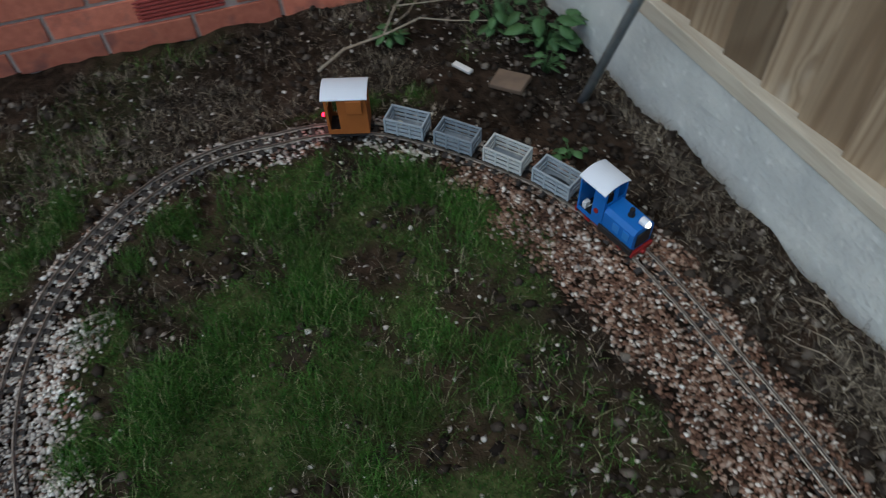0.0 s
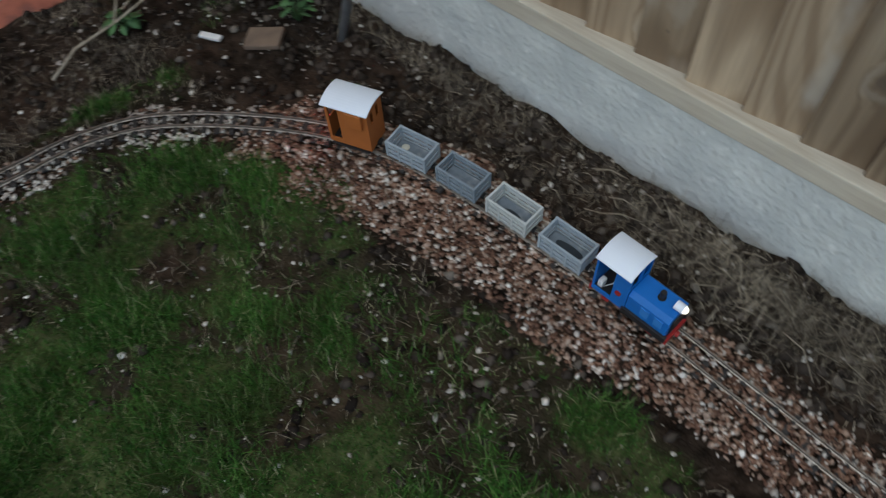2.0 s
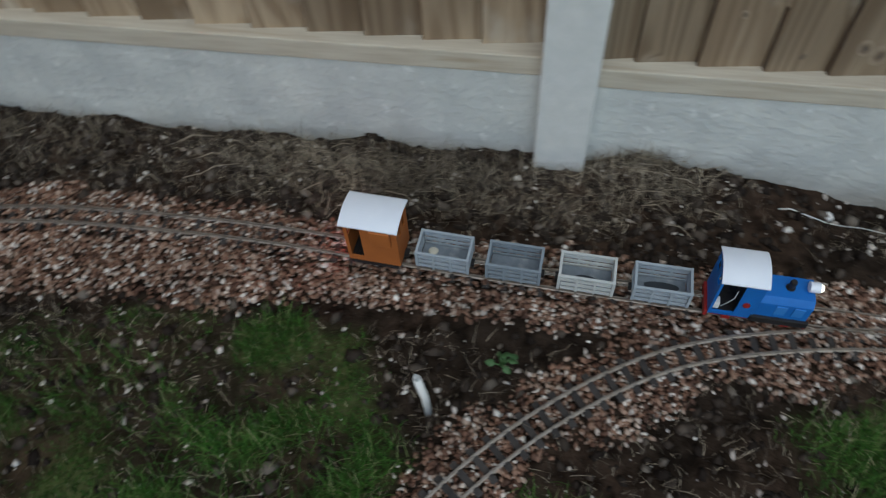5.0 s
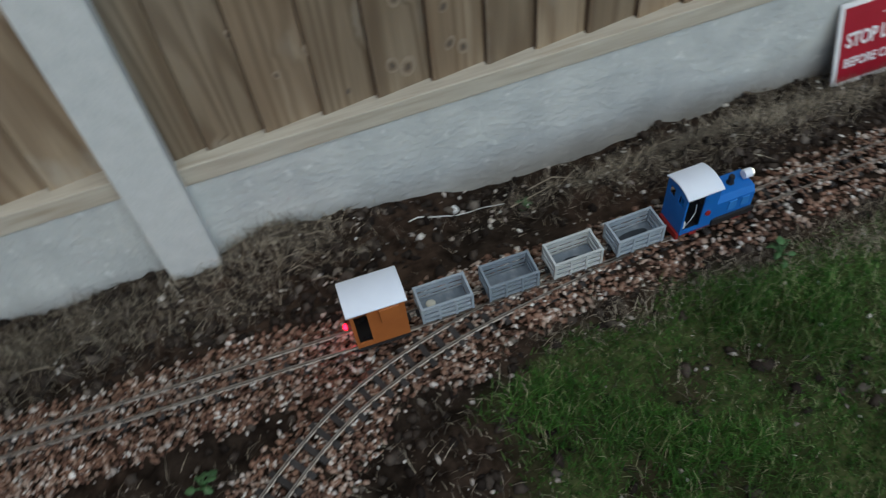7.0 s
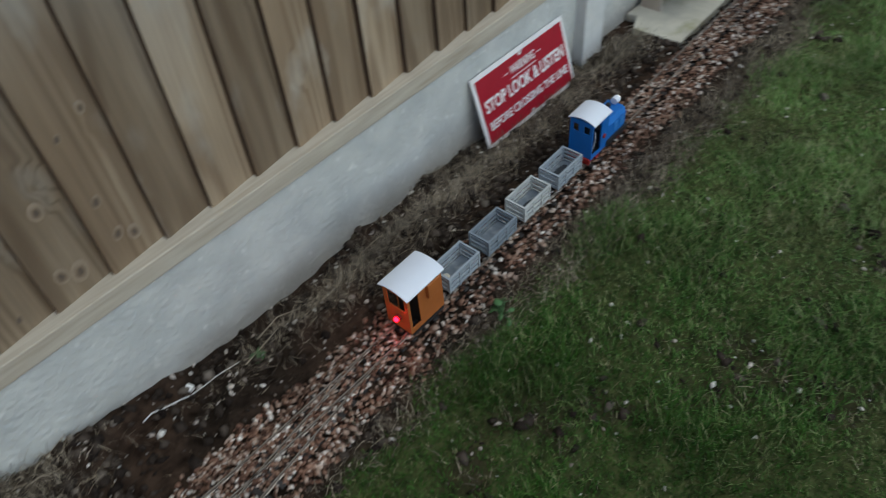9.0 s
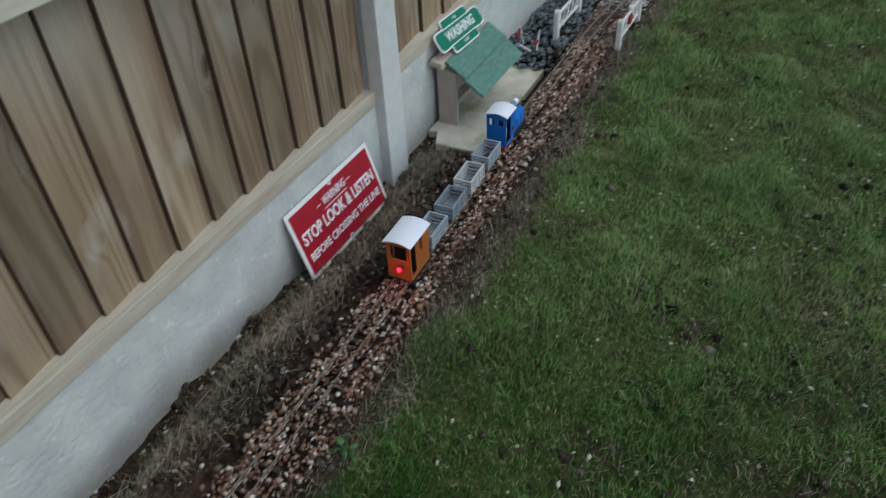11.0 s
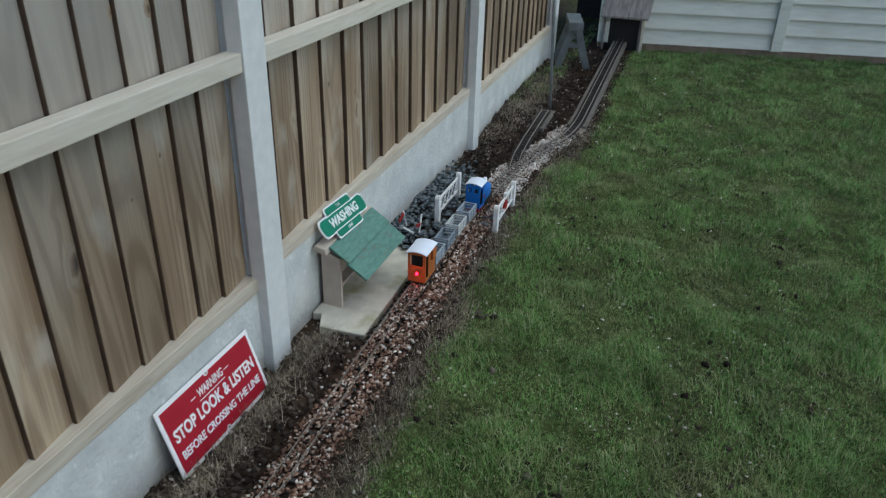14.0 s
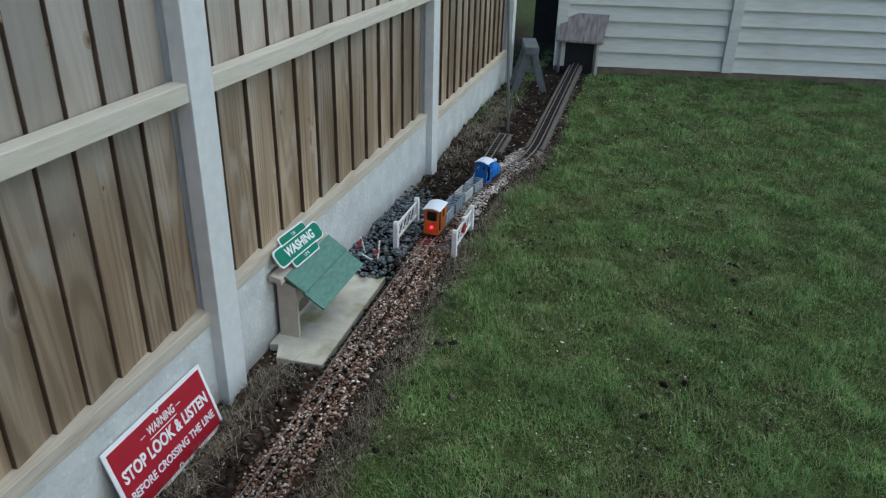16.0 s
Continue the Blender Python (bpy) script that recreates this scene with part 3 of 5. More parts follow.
def turf_at(x, y):
    """How thickly grass grows, 0 to 1."""
    dm, db = away(x, y, main_line), away(x, y, branch_line)
    n1, n2 = wave(x, y, 9, 11), wave(x, y, 28, 12)
    inside = (y < -0.3) & (dm > 0.0)
    edge = np.interp(x, [-1.4, -.9, -.3, .2, .35, .6, 1.2, 2.0, 3.0, 3.4, 3.9, 4.3, 5.0], [-.44, -.45, -.40, -.7, -.48, -.41, -.41, -.45, -.43, -.43, -.56, -.57, -.54])
    base = step01(edge - y + .05 * (n2 - .5), -0.02, 0.045)
    low = np.interp(x, [.6, 1.4, 2.2], [.28, .5, .78])
    patch = low + (1 - low) * step01(n1 * 0.5 + n2 * 0.5, 0.34, 0.56)
    rim = step01(y - edge, -.19, -.09) * step01(x, .35, .5) * step01(-x, -1.7, -1.3)
    patch = np.maximum(patch, .95 * rim)
    left = x < 0.25
    bare = 0.2 + 0.8 * step01(np.hypot((x + 1.37) / .45, (y + .98) / 1.1) + 0.5 * (n2 - .5), 0.16, 0.36)
    bare = bare * step01(np.hypot((x - .27), (y + .56) / 0.8), 0.10, 0.24)
    bare = bare * step01(np.hypot((x + .14) / .8, (y + .50)), 0.08, 0.2)
    tuft = np.exp(-(((x + 1.44) / .10) ** 2 + ((y + .84) / .13) ** 2)) + np.exp(-(((x + 1.13) / .09) ** 2 + ((y + .48) / .10) ** 2))
    bare = np.maximum(bare, np.clip(1.3 * tuft, 0, 1))
    t = base * np.where(left, .10 + .90 * step01(n1 * 0.45 + n2 * 0.55, 0.36, 0.58), patch) * bare
    t = np.maximum(t, np.clip(1.2 * tuft - .25, 0, 1))
    t = t * step01(np.minimum(dm, db), 0.05, 0.10)
    outside = (x < -1.66)
    t = np.where(outside, 0.16 * step01(n1, 0.5, 0.8), t)
    back = (y > -0.2) & (x > 4.5)
    t = np.where(back, 0.5 * step01(n2, .35, .6), t)
    return np.where(np.abs(x) + np.abs(y) > 9, 1.0, np.clip(t, 0, 1))


def height_at(x, y):
    b = np.clip(1 - np.minimum(away(x, y, main_line), away(x, y, branch_line)) / 0.12, 0, 1)
    rough = ((wave(x, y, 30, 21) - 0.5) * 0.02 + (wave(x, y, 75, 22) - 0.5) * 0.012) * (1 + 0.35 * step01(y, -.25, -.15))
    near_wall = step01(y, -0.22, -0.06)
    mound = near_wall * (0.012 + 0.03 * (wave(x, y, 14, 23) - 0.5)) * step01(-x, -0.42, 0.1)
    trough = -0.050 * step01(y, -0.16, -0.05) * step01(x, 0.35, 0.6) * step01(-x, -4.5, -3.8)
    hump = 0.035 * np.exp(-(((x - 0.16) / 0.09) ** 2 + ((y + 0.03) / 0.06) ** 2)) + 0.03 * np.exp(-(((x - 1.0) / 0.25) ** 2 + ((y + 0.13) / 0.05) ** 2))
    hump = hump + 0.025 * np.exp(-(((x + .38) / 0.2) ** 2 + ((y + .1) / 0.05) ** 2))
    under = step01(x, 1.98, 2.03) * step01(-x, -2.67, -2.63) * step01(y, -.245, -.215)
    far = np.abs(x) + np.abs(y) > 9
    z = -0.014 + rough * (1 - b) + mound + trough + hump + 0.008 * b
    z = z * (1 - under) + np.minimum(z, -0.066) * under
    return np.where(far, -0.02, z)


def ground():
    fx = np.r_[-60, -30, -12, -6, -4, -3, np.arange(-2.6, 2.6, 0.02), np.arange(2.6, 6.8, 0.04), 7.5, 9, 14, 30, 60]
    fy = np.r_[-60, -30, -14, -8, -6, -5, -4, -3.4, np.arange(-3, -1.6, 0.05), np.arange(-1.6, 0.1, 0.016), 0.3, 1, 4, 12, 30, 60]
    gx, gy = np.meshgrid(fx, fy, indexing="ij")
    x, y = gx.ravel(), gy.ravel()
    z = height_at(x, y)
    nx, ny = len(fx), len(fy)
    i, j = np.meshgrid(np.arange(nx - 1), np.arange(ny - 1), indexing="ij")
    a = (i * ny + j).ravel()
    me = raw_mesh("ground", np.c_[x, y, z], np.c_[a, a + ny, a + ny + 1, a + 1], ground_mat, True)
    at = me.attributes.new("turf", "FLOAT", "POINT")
    at.data.foreach_set("value", turf_at(x, y).astype(np.float32))
    tagged(new("ground", me), "dark garden soil and worn lawn running to a fence", "ground", kind="structure")


ground()


def scatter_stones(name, label, pts, sizes, material, seed, flat=0.6, lift=0.35):
    """Small uneven stones, joined."""
    r = np.random.RandomState(seed)
    ring = [(math.cos(2.513 / 2 * k), math.sin(2.513 / 2 * k), 0) for k in range(5)]
    v = np.array([*ring, (0, 0, 1), (0, 0, -1)])
    f = np.array([(k, (k + 1) % 5, 5) for k in range(5)] + [((k + 1) % 5, k, 6) for k in range(5)])
    n = len(pts)
    vs = v[None] * (0.7 + 0.6 * r.rand(n, 7, 1)) + 0.35 * (r.rand(n, 7, 3) - .5) * np.array([1, 1, 0])
    sc = np.stack([0.8 + 0.5 * r.rand(n), 0.6 + 0.4 * r.rand(n), flat * (0.6 + 0.6 * r.rand(n))], -1)
    vs = vs * sc[:, None] * sizes[:, None, None]
    ax, az = (r.rand(n) - 0.5) * 1.4, r.rand(n) * 6.283
    c, s = np.cos(ax)[:, None], np.sin(ax)[:, None]
    y, z = vs[..., 1] * c - vs[..., 2] * s, vs[..., 1] * s + vs[..., 2] * c
    c, s = np.cos(az)[:, None], np.sin(az)[:, None]
    x, y = vs[..., 0] * c - y * s, vs[..., 0] * s + y * c
    out = np.stack([x, y, z], -1) + pts[:, None]
    out[..., 2] += (sizes * flat * lift)[:, None]
    faces = (f[None] + 7 * np.arange(n)[:, None, None]).reshape(-1, 3)
    me = raw_mesh(name, out.reshape(-1, 3), faces, material, False)
    return tagged(new(name, me), label, "gravel", kind="stuff")


def scatter_blades(name, label, pts, lengths, widths, material, seed, lean=0.6, category="grass"):
    """Thin bent blades, joined: four points each."""
    r = np.random.RandomState(seed)
    n = len(pts)
    a, le = r.rand(n) * 6.283, lean * (0.3 + r.rand(n)) 
    d = np.stack([np.cos(a), np.sin(a)], -1)
    side = np.stack([-np.sin(a), np.cos(a), np.zeros(n)], -1) * widths[:, None] / 2
    up = lengths * np.cos(np.minimum(le, 1.45))
    out = lengths * np.sin(np.minimum(le, 1.45))
    mid = pts + np.c_[d * (out * 0.35)[:, None], up * 0.6]
    tip = pts + np.c_[d * out[:, None], up]
    v = np.stack([pts - side, pts + side, mid + side * 0.8, mid - side * 0.8, tip], 1)
    k = 5 * np.arange(n)[:, None]
    faces = np.concatenate([k + np.array([[0, 1, 2]]), k + np.array([[0, 2, 3]]), k + np.array([[3, 2, 4]])])
    me = raw_mesh(name, v.reshape(-1, 3), faces, material, False)
    return tagged(new(name, me), label, category, kind="stuff")


# ---- fence ----
BAY = 1.88
BAYS = [(-1, 0.203, 0.1015, -.048), (0, 0.186, 0.1015, .001), (1, 0.214, 0.1425, 2.156), (2, 0.172, 0.135, 3.9), (-2, 0.203, 0.1015, -.048)]
POSTS = [-2, -1, 0, 1, 2, 3]


def fence_post(k):
    t = thing("fence_post", "pale grey concrete slotted fence post", "fence post", pose(k * BAY, 0, 0), "fence posts")
    bm = bmesh.new()
    prism(bm, [(-.047, -.032), (.047, -.032), (.047, .012), (.030, .016), (.030, .050), (.047, .054), (.047, .085), (-.047, .085), (-.047, .054), (-.030, .050), (-.030, .016), (-.047, .012)], "z", -0.25, 1.86, 0.003)
    part("shaft", bm, concrete_post_mat, t)
    return t


def feather_boards(t, x0, x1, z0, pitch, first, seed):
    """Overlapping feather-edged boards, each thick on one edge."""
    r = random.Random(seed)
    bm = bmesh.new()
    w = pitch + 0.020
    # thin edge tucked behind the thick edge of the next board
    prism(bm, [(0, .0225), (.0015, .0200), (.004, .0190), (w, .0340), (w, .0375), (0, .036)], "z", 0, 1.52)
    me = mesh_of("fence_board", bm, board_wood)
    me.materials.append(edge_shade)
    # faces towards -x get the painted seam shade
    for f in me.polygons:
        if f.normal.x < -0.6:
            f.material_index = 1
    edges = [x0]
    e = first + pitch * math.ceil((x0 + 0.02 - first) / pitch)
    while e < x1 - 0.02:
        edges.append(e + r.uniform(-.003, .003))
        e += pitch
    for k, x in enumerate(edges):
        end = (edges[k + 1] if k + 1 < len(edges) else x1 - 0.02) + 0.02
        ob = piece("fence_board", me, t, pose(x, r.uniform(-.001, .001), z0 + r.uniform(-.003, .003), 0, r.uniform(-.12, .12), 0))
        ob.scale = ((end - x) / w, 1, 1)


def knot_mesh():
    bm = bmesh.new()
    bmesh.ops.create_uvsphere(bm, u_segments=16, v_segments=8, radius=1.0)
    return mesh_of("knot", bm, knot_wood, True)


KNOT = knot_mesh()


def knot(t, x, z, r, edge, pitch):
    """An oval knot, a shallow lens in the face of its board."""
    u = ((x - edge) % pitch)
    ob = piece("knot", KNOT, t, pose(x, .0215 + .012 * u / (pitch + .02) + .0003, z, 0, (x * 977) % 60 - 30, 6.6))
    ob.scale = (r * 1.1, .0022, r * 1.5)
    ob["label"] = "blurred grey brown wood knot"


def fence_bay(k, h, pitch, first):
    x0, x1 = k * BAY + 0.033, (k + 1) * BAY - 0.033
    g = thing("gravel_board", "rough pale concrete gravel board below a timber fence panel", "gravel board", group="gravel boards")
    part("slab", box_bm(x0, x1, 0.0, 0.045, -0.2, h, bevel=0.004), concrete, g)
    p = thing("fence", "weathered brown feather-edge timber fence panel on a rail", "fence", group="fence panels")
    a, b = x0 + .004, x1 - .004
    part("bottom_rail", box_bm(a, b, -.004, .036, h + .001, h + .041, bevel=.003), rail_damp, p, "pale sawn timber rail")
    part("middle_rail", box_bm(a, b, -.026, .019, .780, .824, bevel=.003), rail_wood, p, "pale sawn timber rail")
    part("upper_rail", box_bm(a, b, -.026, .019, 1.42, 1.464, bevel=.003), rail_wood, p, "pale sawn timber rail")
    part("capping", box_bm(a, b, -.02, .05, h + 1.56, h + 1.59, bevel=.003), rail_wood, p)
    feather_boards(p, a, b, h + 0.036, pitch, first, 50 + k)
    return p


for k in POSTS:
    fence_post(k)
panels = {k: fence_bay(k, h, pitch, first) for k, h, pitch, first in BAYS}
KNOTS = [(.462, .405, .012), (.541, .367, .013), (.537, .492, .010), (.588, .515, .008), (.469, .269, .015), (.441, .283, .014), (.357, .257, .012), (.547, .293, .013), (.572, .276, .012),
         (.33, .262, .012), (.25, .33, .007), (.20, .42, .006), (.31, .36, .009), (.36, .45, .010)]
for x, z, r in KNOTS:
    knot(panels[0], x, z, r, .001, .1015)
for x, z, r in [(1.46, .93, .011), (1.52, .96, .009), (1.36, .91, .012), (1.62, .95, .012), (1.48, .60, .009), (1.58, .66, .008), (1.30, .52, .009), (1.74, .55, .010), (1.43, 1.02, .010)]:
    knot(panels[0], x, z, r, .001, .1015)
for x, z, r in [(2.34, .62, .012), (2.52, .55, .010), (2.62, .70, .012), (2.21, .50, .011), (2.77, .47, .011), (2.24, .36, .010), (2.93, .60, .010), (2.44, .43, .008)]:
    knot(panels[1], x, z, r, 2.156, .1425)
for x, z, r in [(-1.05, .42, .018), (-.93, .33, .009), (-.62, .36, .008), (-.33, .40, .007), (-.71, .31, .006), (-.50, .42, .009), (-.82, .45, .008)]:
    knot(panels[-1], x, z, r, -.055, .1015)

# ---- track ----
def rail_mesh(line, off, zs):
    bm = bmesh.new()
    prof = [(-.0024, .0), (-.0024, .0012), (-.0007, .002), (-.0007, .0052), (-.0012, .0058), (-.0012, .0078), (.0012, .0078), (.0012, .0058), (.0007, .0052), (.0007, .002), (.0024, .0012), (.0024, .0)]
    d = np.gradient(line, axis=0)
    d /= np.hypot(*d.T)[:, None]
    nrm = np.c_[-d[:, 1], d[:, 0]]
    rings = []
    for p, n, z in zip(line[::2], nrm[::2], zs[::2]):
        rings.append([bm.verts.new((p[0] + n[0] * (off + u), p[1] + n[1] * (off + u), z + v)) for u, v in prof])
    for a, b in zip(rings, rings[1:]):
        for k in range(len(prof)):
            bm.faces.new((a[k], a[(k + 1) % len(prof)], b[(k + 1) % len(prof)], b[k]))
    return bm


GAUGE = 0.0345


def track(name, label, line, first, last, buried):
    t = thing(name, label, "railway track")
    z = rise(line[:, 0]) + RAIL_TOP - 0.0078
    for off in (-GAUGE / 2, GAUGE / 2):
        part("rail", rail_mesh(line, off, z), rail_metal, t, "dull narrow metal rail")
    bm = box_bm(-.0055, .0055, -.032, .032, -.006, 0.0, bevel=.001)
    box(bm, -.003, .003, -GAUGE / 2 - .005, -GAUGE / 2 + .005, 0.0, .0022)
    box(bm, -.003, .003, GAUGE / 2 - .005, GAUGE / 2 + .005, 0.0, .0022)
    me = mesh_of("sleeper", bm, sleeper_mat)
    s = np.r_[0, np.cumsum(np.hypot(*np.diff(line, axis=0).T))]
    d = np.gradient(line, axis=0)
    q = 0.012
    while q < s[-1]:
        i = int(np.searchsorted(s, q))
        i = min(i, len(line) - 1)
        piece("sleeper", me, t, pose(line[i, 0], line[i, 1], z[i] - 0.0005, 0, 0, math.degrees(math.atan2(d[i, 1], d[i, 0]))))
        q += 0.030
    return t


track("garden_railway_track", "narrow gauge model railway track on dark sleepers in gravel", main_line, 0, 0, 0)
track("branch_track", "curving model railway track joining the main line", branch_line, 0, 0, 0)
spur = np.c_[np.linspace(3.42, 4.28, 87), np.interp(np.linspace(3.42, 4.28, 87), [3.42, 3.6, 3.85, 4.28], [-.309, -.286, -.272, -.268])]
track("siding_track", "short model railway siding ending in grass", spur, 0, 0, 0)

# ---- the train ----
def wheelset(t, xs, r=0.0085):
    for x in xs:
        for y in (-GAUGE / 2, GAUGE / 2):
            bm = bmesh.new()
            bmesh.ops.create_cone(bm, cap_ends=True, segments=16, radius1=r, radius2=r, depth=0.005)
            bmesh.ops.rotate(bm, matrix=Matrix.Rotation(radians(90), 3, "X"), verts=bm.verts[:])
            part("wheel", bm, black_paint, t, "", False, pose(x, y, r + RAIL_TOP))


def curved_roof(x0, x1, half, z, crown, thick=0.003):
    n = 12
    top = [(half * (2 * k / n - 1), z + crown * (1 - (2 * k / n - 1) ** 2)) for k in range(n + 1)]
    return prism(bmesh.new(), top + [(u, v - thick) for u, v in top[::-1]], "x", x0, x1, 0.0006)


def chain(t, x0, x1, z):
    for k in range(4):
        x = x0 + (x1 - x0) * (k + .5) / 4
        bm = bmesh.new()
        ring = [(0.0042 * math.cos(a), 0.0022 * math.sin(a), 0) for a in np.linspace(0, 2 * math.pi, 11)]
        tube(bm, ring, 0.0007, 5)
        part("chain_link", bm, chain_metal, t, "bright metal chain link", True, pose(x, 0, z, 90 * (k % 2), 0, 0))


def slatted_wagon(body_mat, label):
    t = thing("slate_wagon", label, "model wagon", group="wagons of the train")
    L, W, z0, z1 = 0.0435, 0.0235, 0.0245, 0.060
    part("floor", box_bm(-L + .003, L - .003, -W + .003, W - .003, z0, z0 + .003), wagon_floor, t, "stained grey wagon floor")
    for sy in (-1, 1):
        for k in range(3):
            a = z0 - .002 + k * .0122
            part("side_plank", box_bm(-L + .003, L - .003, sy * W - .0013, sy * W + .0013, a, a + .0070, bevel=.0004), body_mat, t)
        for x in (-.0147, .0147):
            part("side_strap", box_bm(x - .002, x + .002, sy * (W + .0018) - .0009, sy * (W + .0018) + .0009, z0 - .003, z1 + .001), body_mat, t)
        part("top_rail", box_bm(-L, L, sy * W - .0022, sy * W + .0022, z1 - .002, z1 + .002, bevel=.0006), body_mat, t)
        part("sole_bar", box_bm(-L + .006, L - .006, sy * (W - .009) - .002, sy * (W - .009) + .002, z0 - .008, z0), body_mat, t)
        for x in (-.018, .018):
            part("axle_box", box_bm(x - .006, x + .006, sy * (W - .006) - .002, sy * (W - .006) + .002, RAIL_TOP + .003, z0 - .001, bevel=.001), body_mat, t)
    for sx in (-1, 1):
        for k in range(3):
            a = z0 - .002 + k * .0122
            part("end_plank", box_bm(sx * L - .0013, sx * L + .0013, -W + .002, W - .002, a, a + .0070, bevel=.0004), body_mat, t)
        part("end_rail", box_bm(sx * L - .0022, sx * L + .0022, -W, W, z1 - .002, z1 + .002, bevel=.0006), body_mat, t)
        for sy in (-1, 1):
            part("corner_post", box_bm(sx * L - .0025, sx * L + .0025, sy * W - .0025, sy * W + .0025, z0 - .002, z1 + .002, bevel=.0006), body_mat, t)
        part("buffer_block", box_bm(sx * (L + .004) - .003, sx * (L + .004) + .003, -.006, .006, z0 - .006, z0 + .001, bevel=.001), black_paint, t)
    wheelset(t, (-.018, .018), .0058)
    chain(t, L + .006, L + .027, z0 - .001)
    return t


def brake_van():
    t = thing("brake_van", "orange model brake van with a white curved roof", "brake van")
    L, W, z0, z1 = 0.0455, 0.030, 0.019, 0.122
    th = 0.0025
    # sides with a tall doorway at the tail end
    for sy in (-1, 1):
        y0, y1 = (sy * W - th, sy * W) if sy > 0 else (-W, -W + th)
        bm = bmesh.new()
        box(bm, -L, -L + .006, y0, y1, z0, z1)
        box(bm, -L + .006, -L + .028, y0, y1, z0, z0 + .012)
        box(bm, -L + .006, -L + .028, y0, y1, z1 - .006, z1)
        box(bm, -L + .028, L, y0, y1, z0, z1)
        part("side_panel", bm, van_orange, t)
        a, b = (W, W + .008) if sy > 0 else (-W - .008, -W)
        part("lookout", prism(bmesh.new(), [(.002, .082), (.036, .082), (.036, .117), (.002, .117)], "y", a, b, .0015), van_orange, t, "orange projecting side lookout")
        part("step_board", box_bm(-L + .004, L - .004, sy * W - .003, sy * W + .003, z0 - .005, z0 - .002), black_paint, t)
    bm = bmesh.new()
    box(bm, -L, -L + th, -W + th, W - th, z0, .076)
    box(bm, -L, -L + th, -W + th, -W + .009, .076, z1)
    box(bm, -L, -L + th, W - .009, W - th, .076, z1)
    box(bm, -L, -L + th, -W + .009, W - .009, z1 - .007, z1)
    part("tail_end", bm, van_orange, t, "orange end with an open window")
    bm = bmesh.new()
    box(bm, L - th, L, -W + th, W - th, z0, .082)
    box(bm, L - th, L, -W + th, -.016, .082, z1)
    box(bm, L - th, L, -.006, .006, .082, z1)
    box(bm, L - th, L, .016, W - th, .082, z1)
    box(bm, L - th, L, -.016, -.006, .110, z1)
    box(bm, L - th, L, .006, .016, .110, z1)
    part("front_end", bm, van_orange, t, "orange end with two small windows")
    part("floor", box_bm(-L + th, L - th, -W + th, W - th, z0, z0 + .003), black_paint, t)
    part("inner_lining", box_bm(-L + .03, -L + .032, -W + th, W - th, z0 + .003, z1), black_paint, t, "dark inner partition")
    part("roof", curved_roof(-L - .005, L + .004, W + .006, z1, .008), roof_white, t, "plain white curved roof", True)
    part("underframe", box_bm(-L, L, -.016, .016, RAIL_TOP + .004, z0), black_paint, t)
    bm = bmesh.new()
    tube(bm, [(-L - .001, -.004, .054), (-L - .007, -.004, .054)], .0068, 14)
    lamp = part("tail_lamp", bm, red_paint, t, "red tail lamp")
    bm = bmesh.new()
    bmesh.ops.create_uvsphere(bm, u_segments=12, v_segments=8, radius=.0048)
    part("lens", bm, red_glow, lamp, "glowing red lens", True, pose(-L - .009, -.004, .054))
    wheelset(t, (-.025, .025))
    part("buffer_block", box_bm(L, L + .008, -.006, .006, z0 - .003, z0 + .004), black_paint, t)
    chain(t, L + .008, L + .021, .020)
    return t


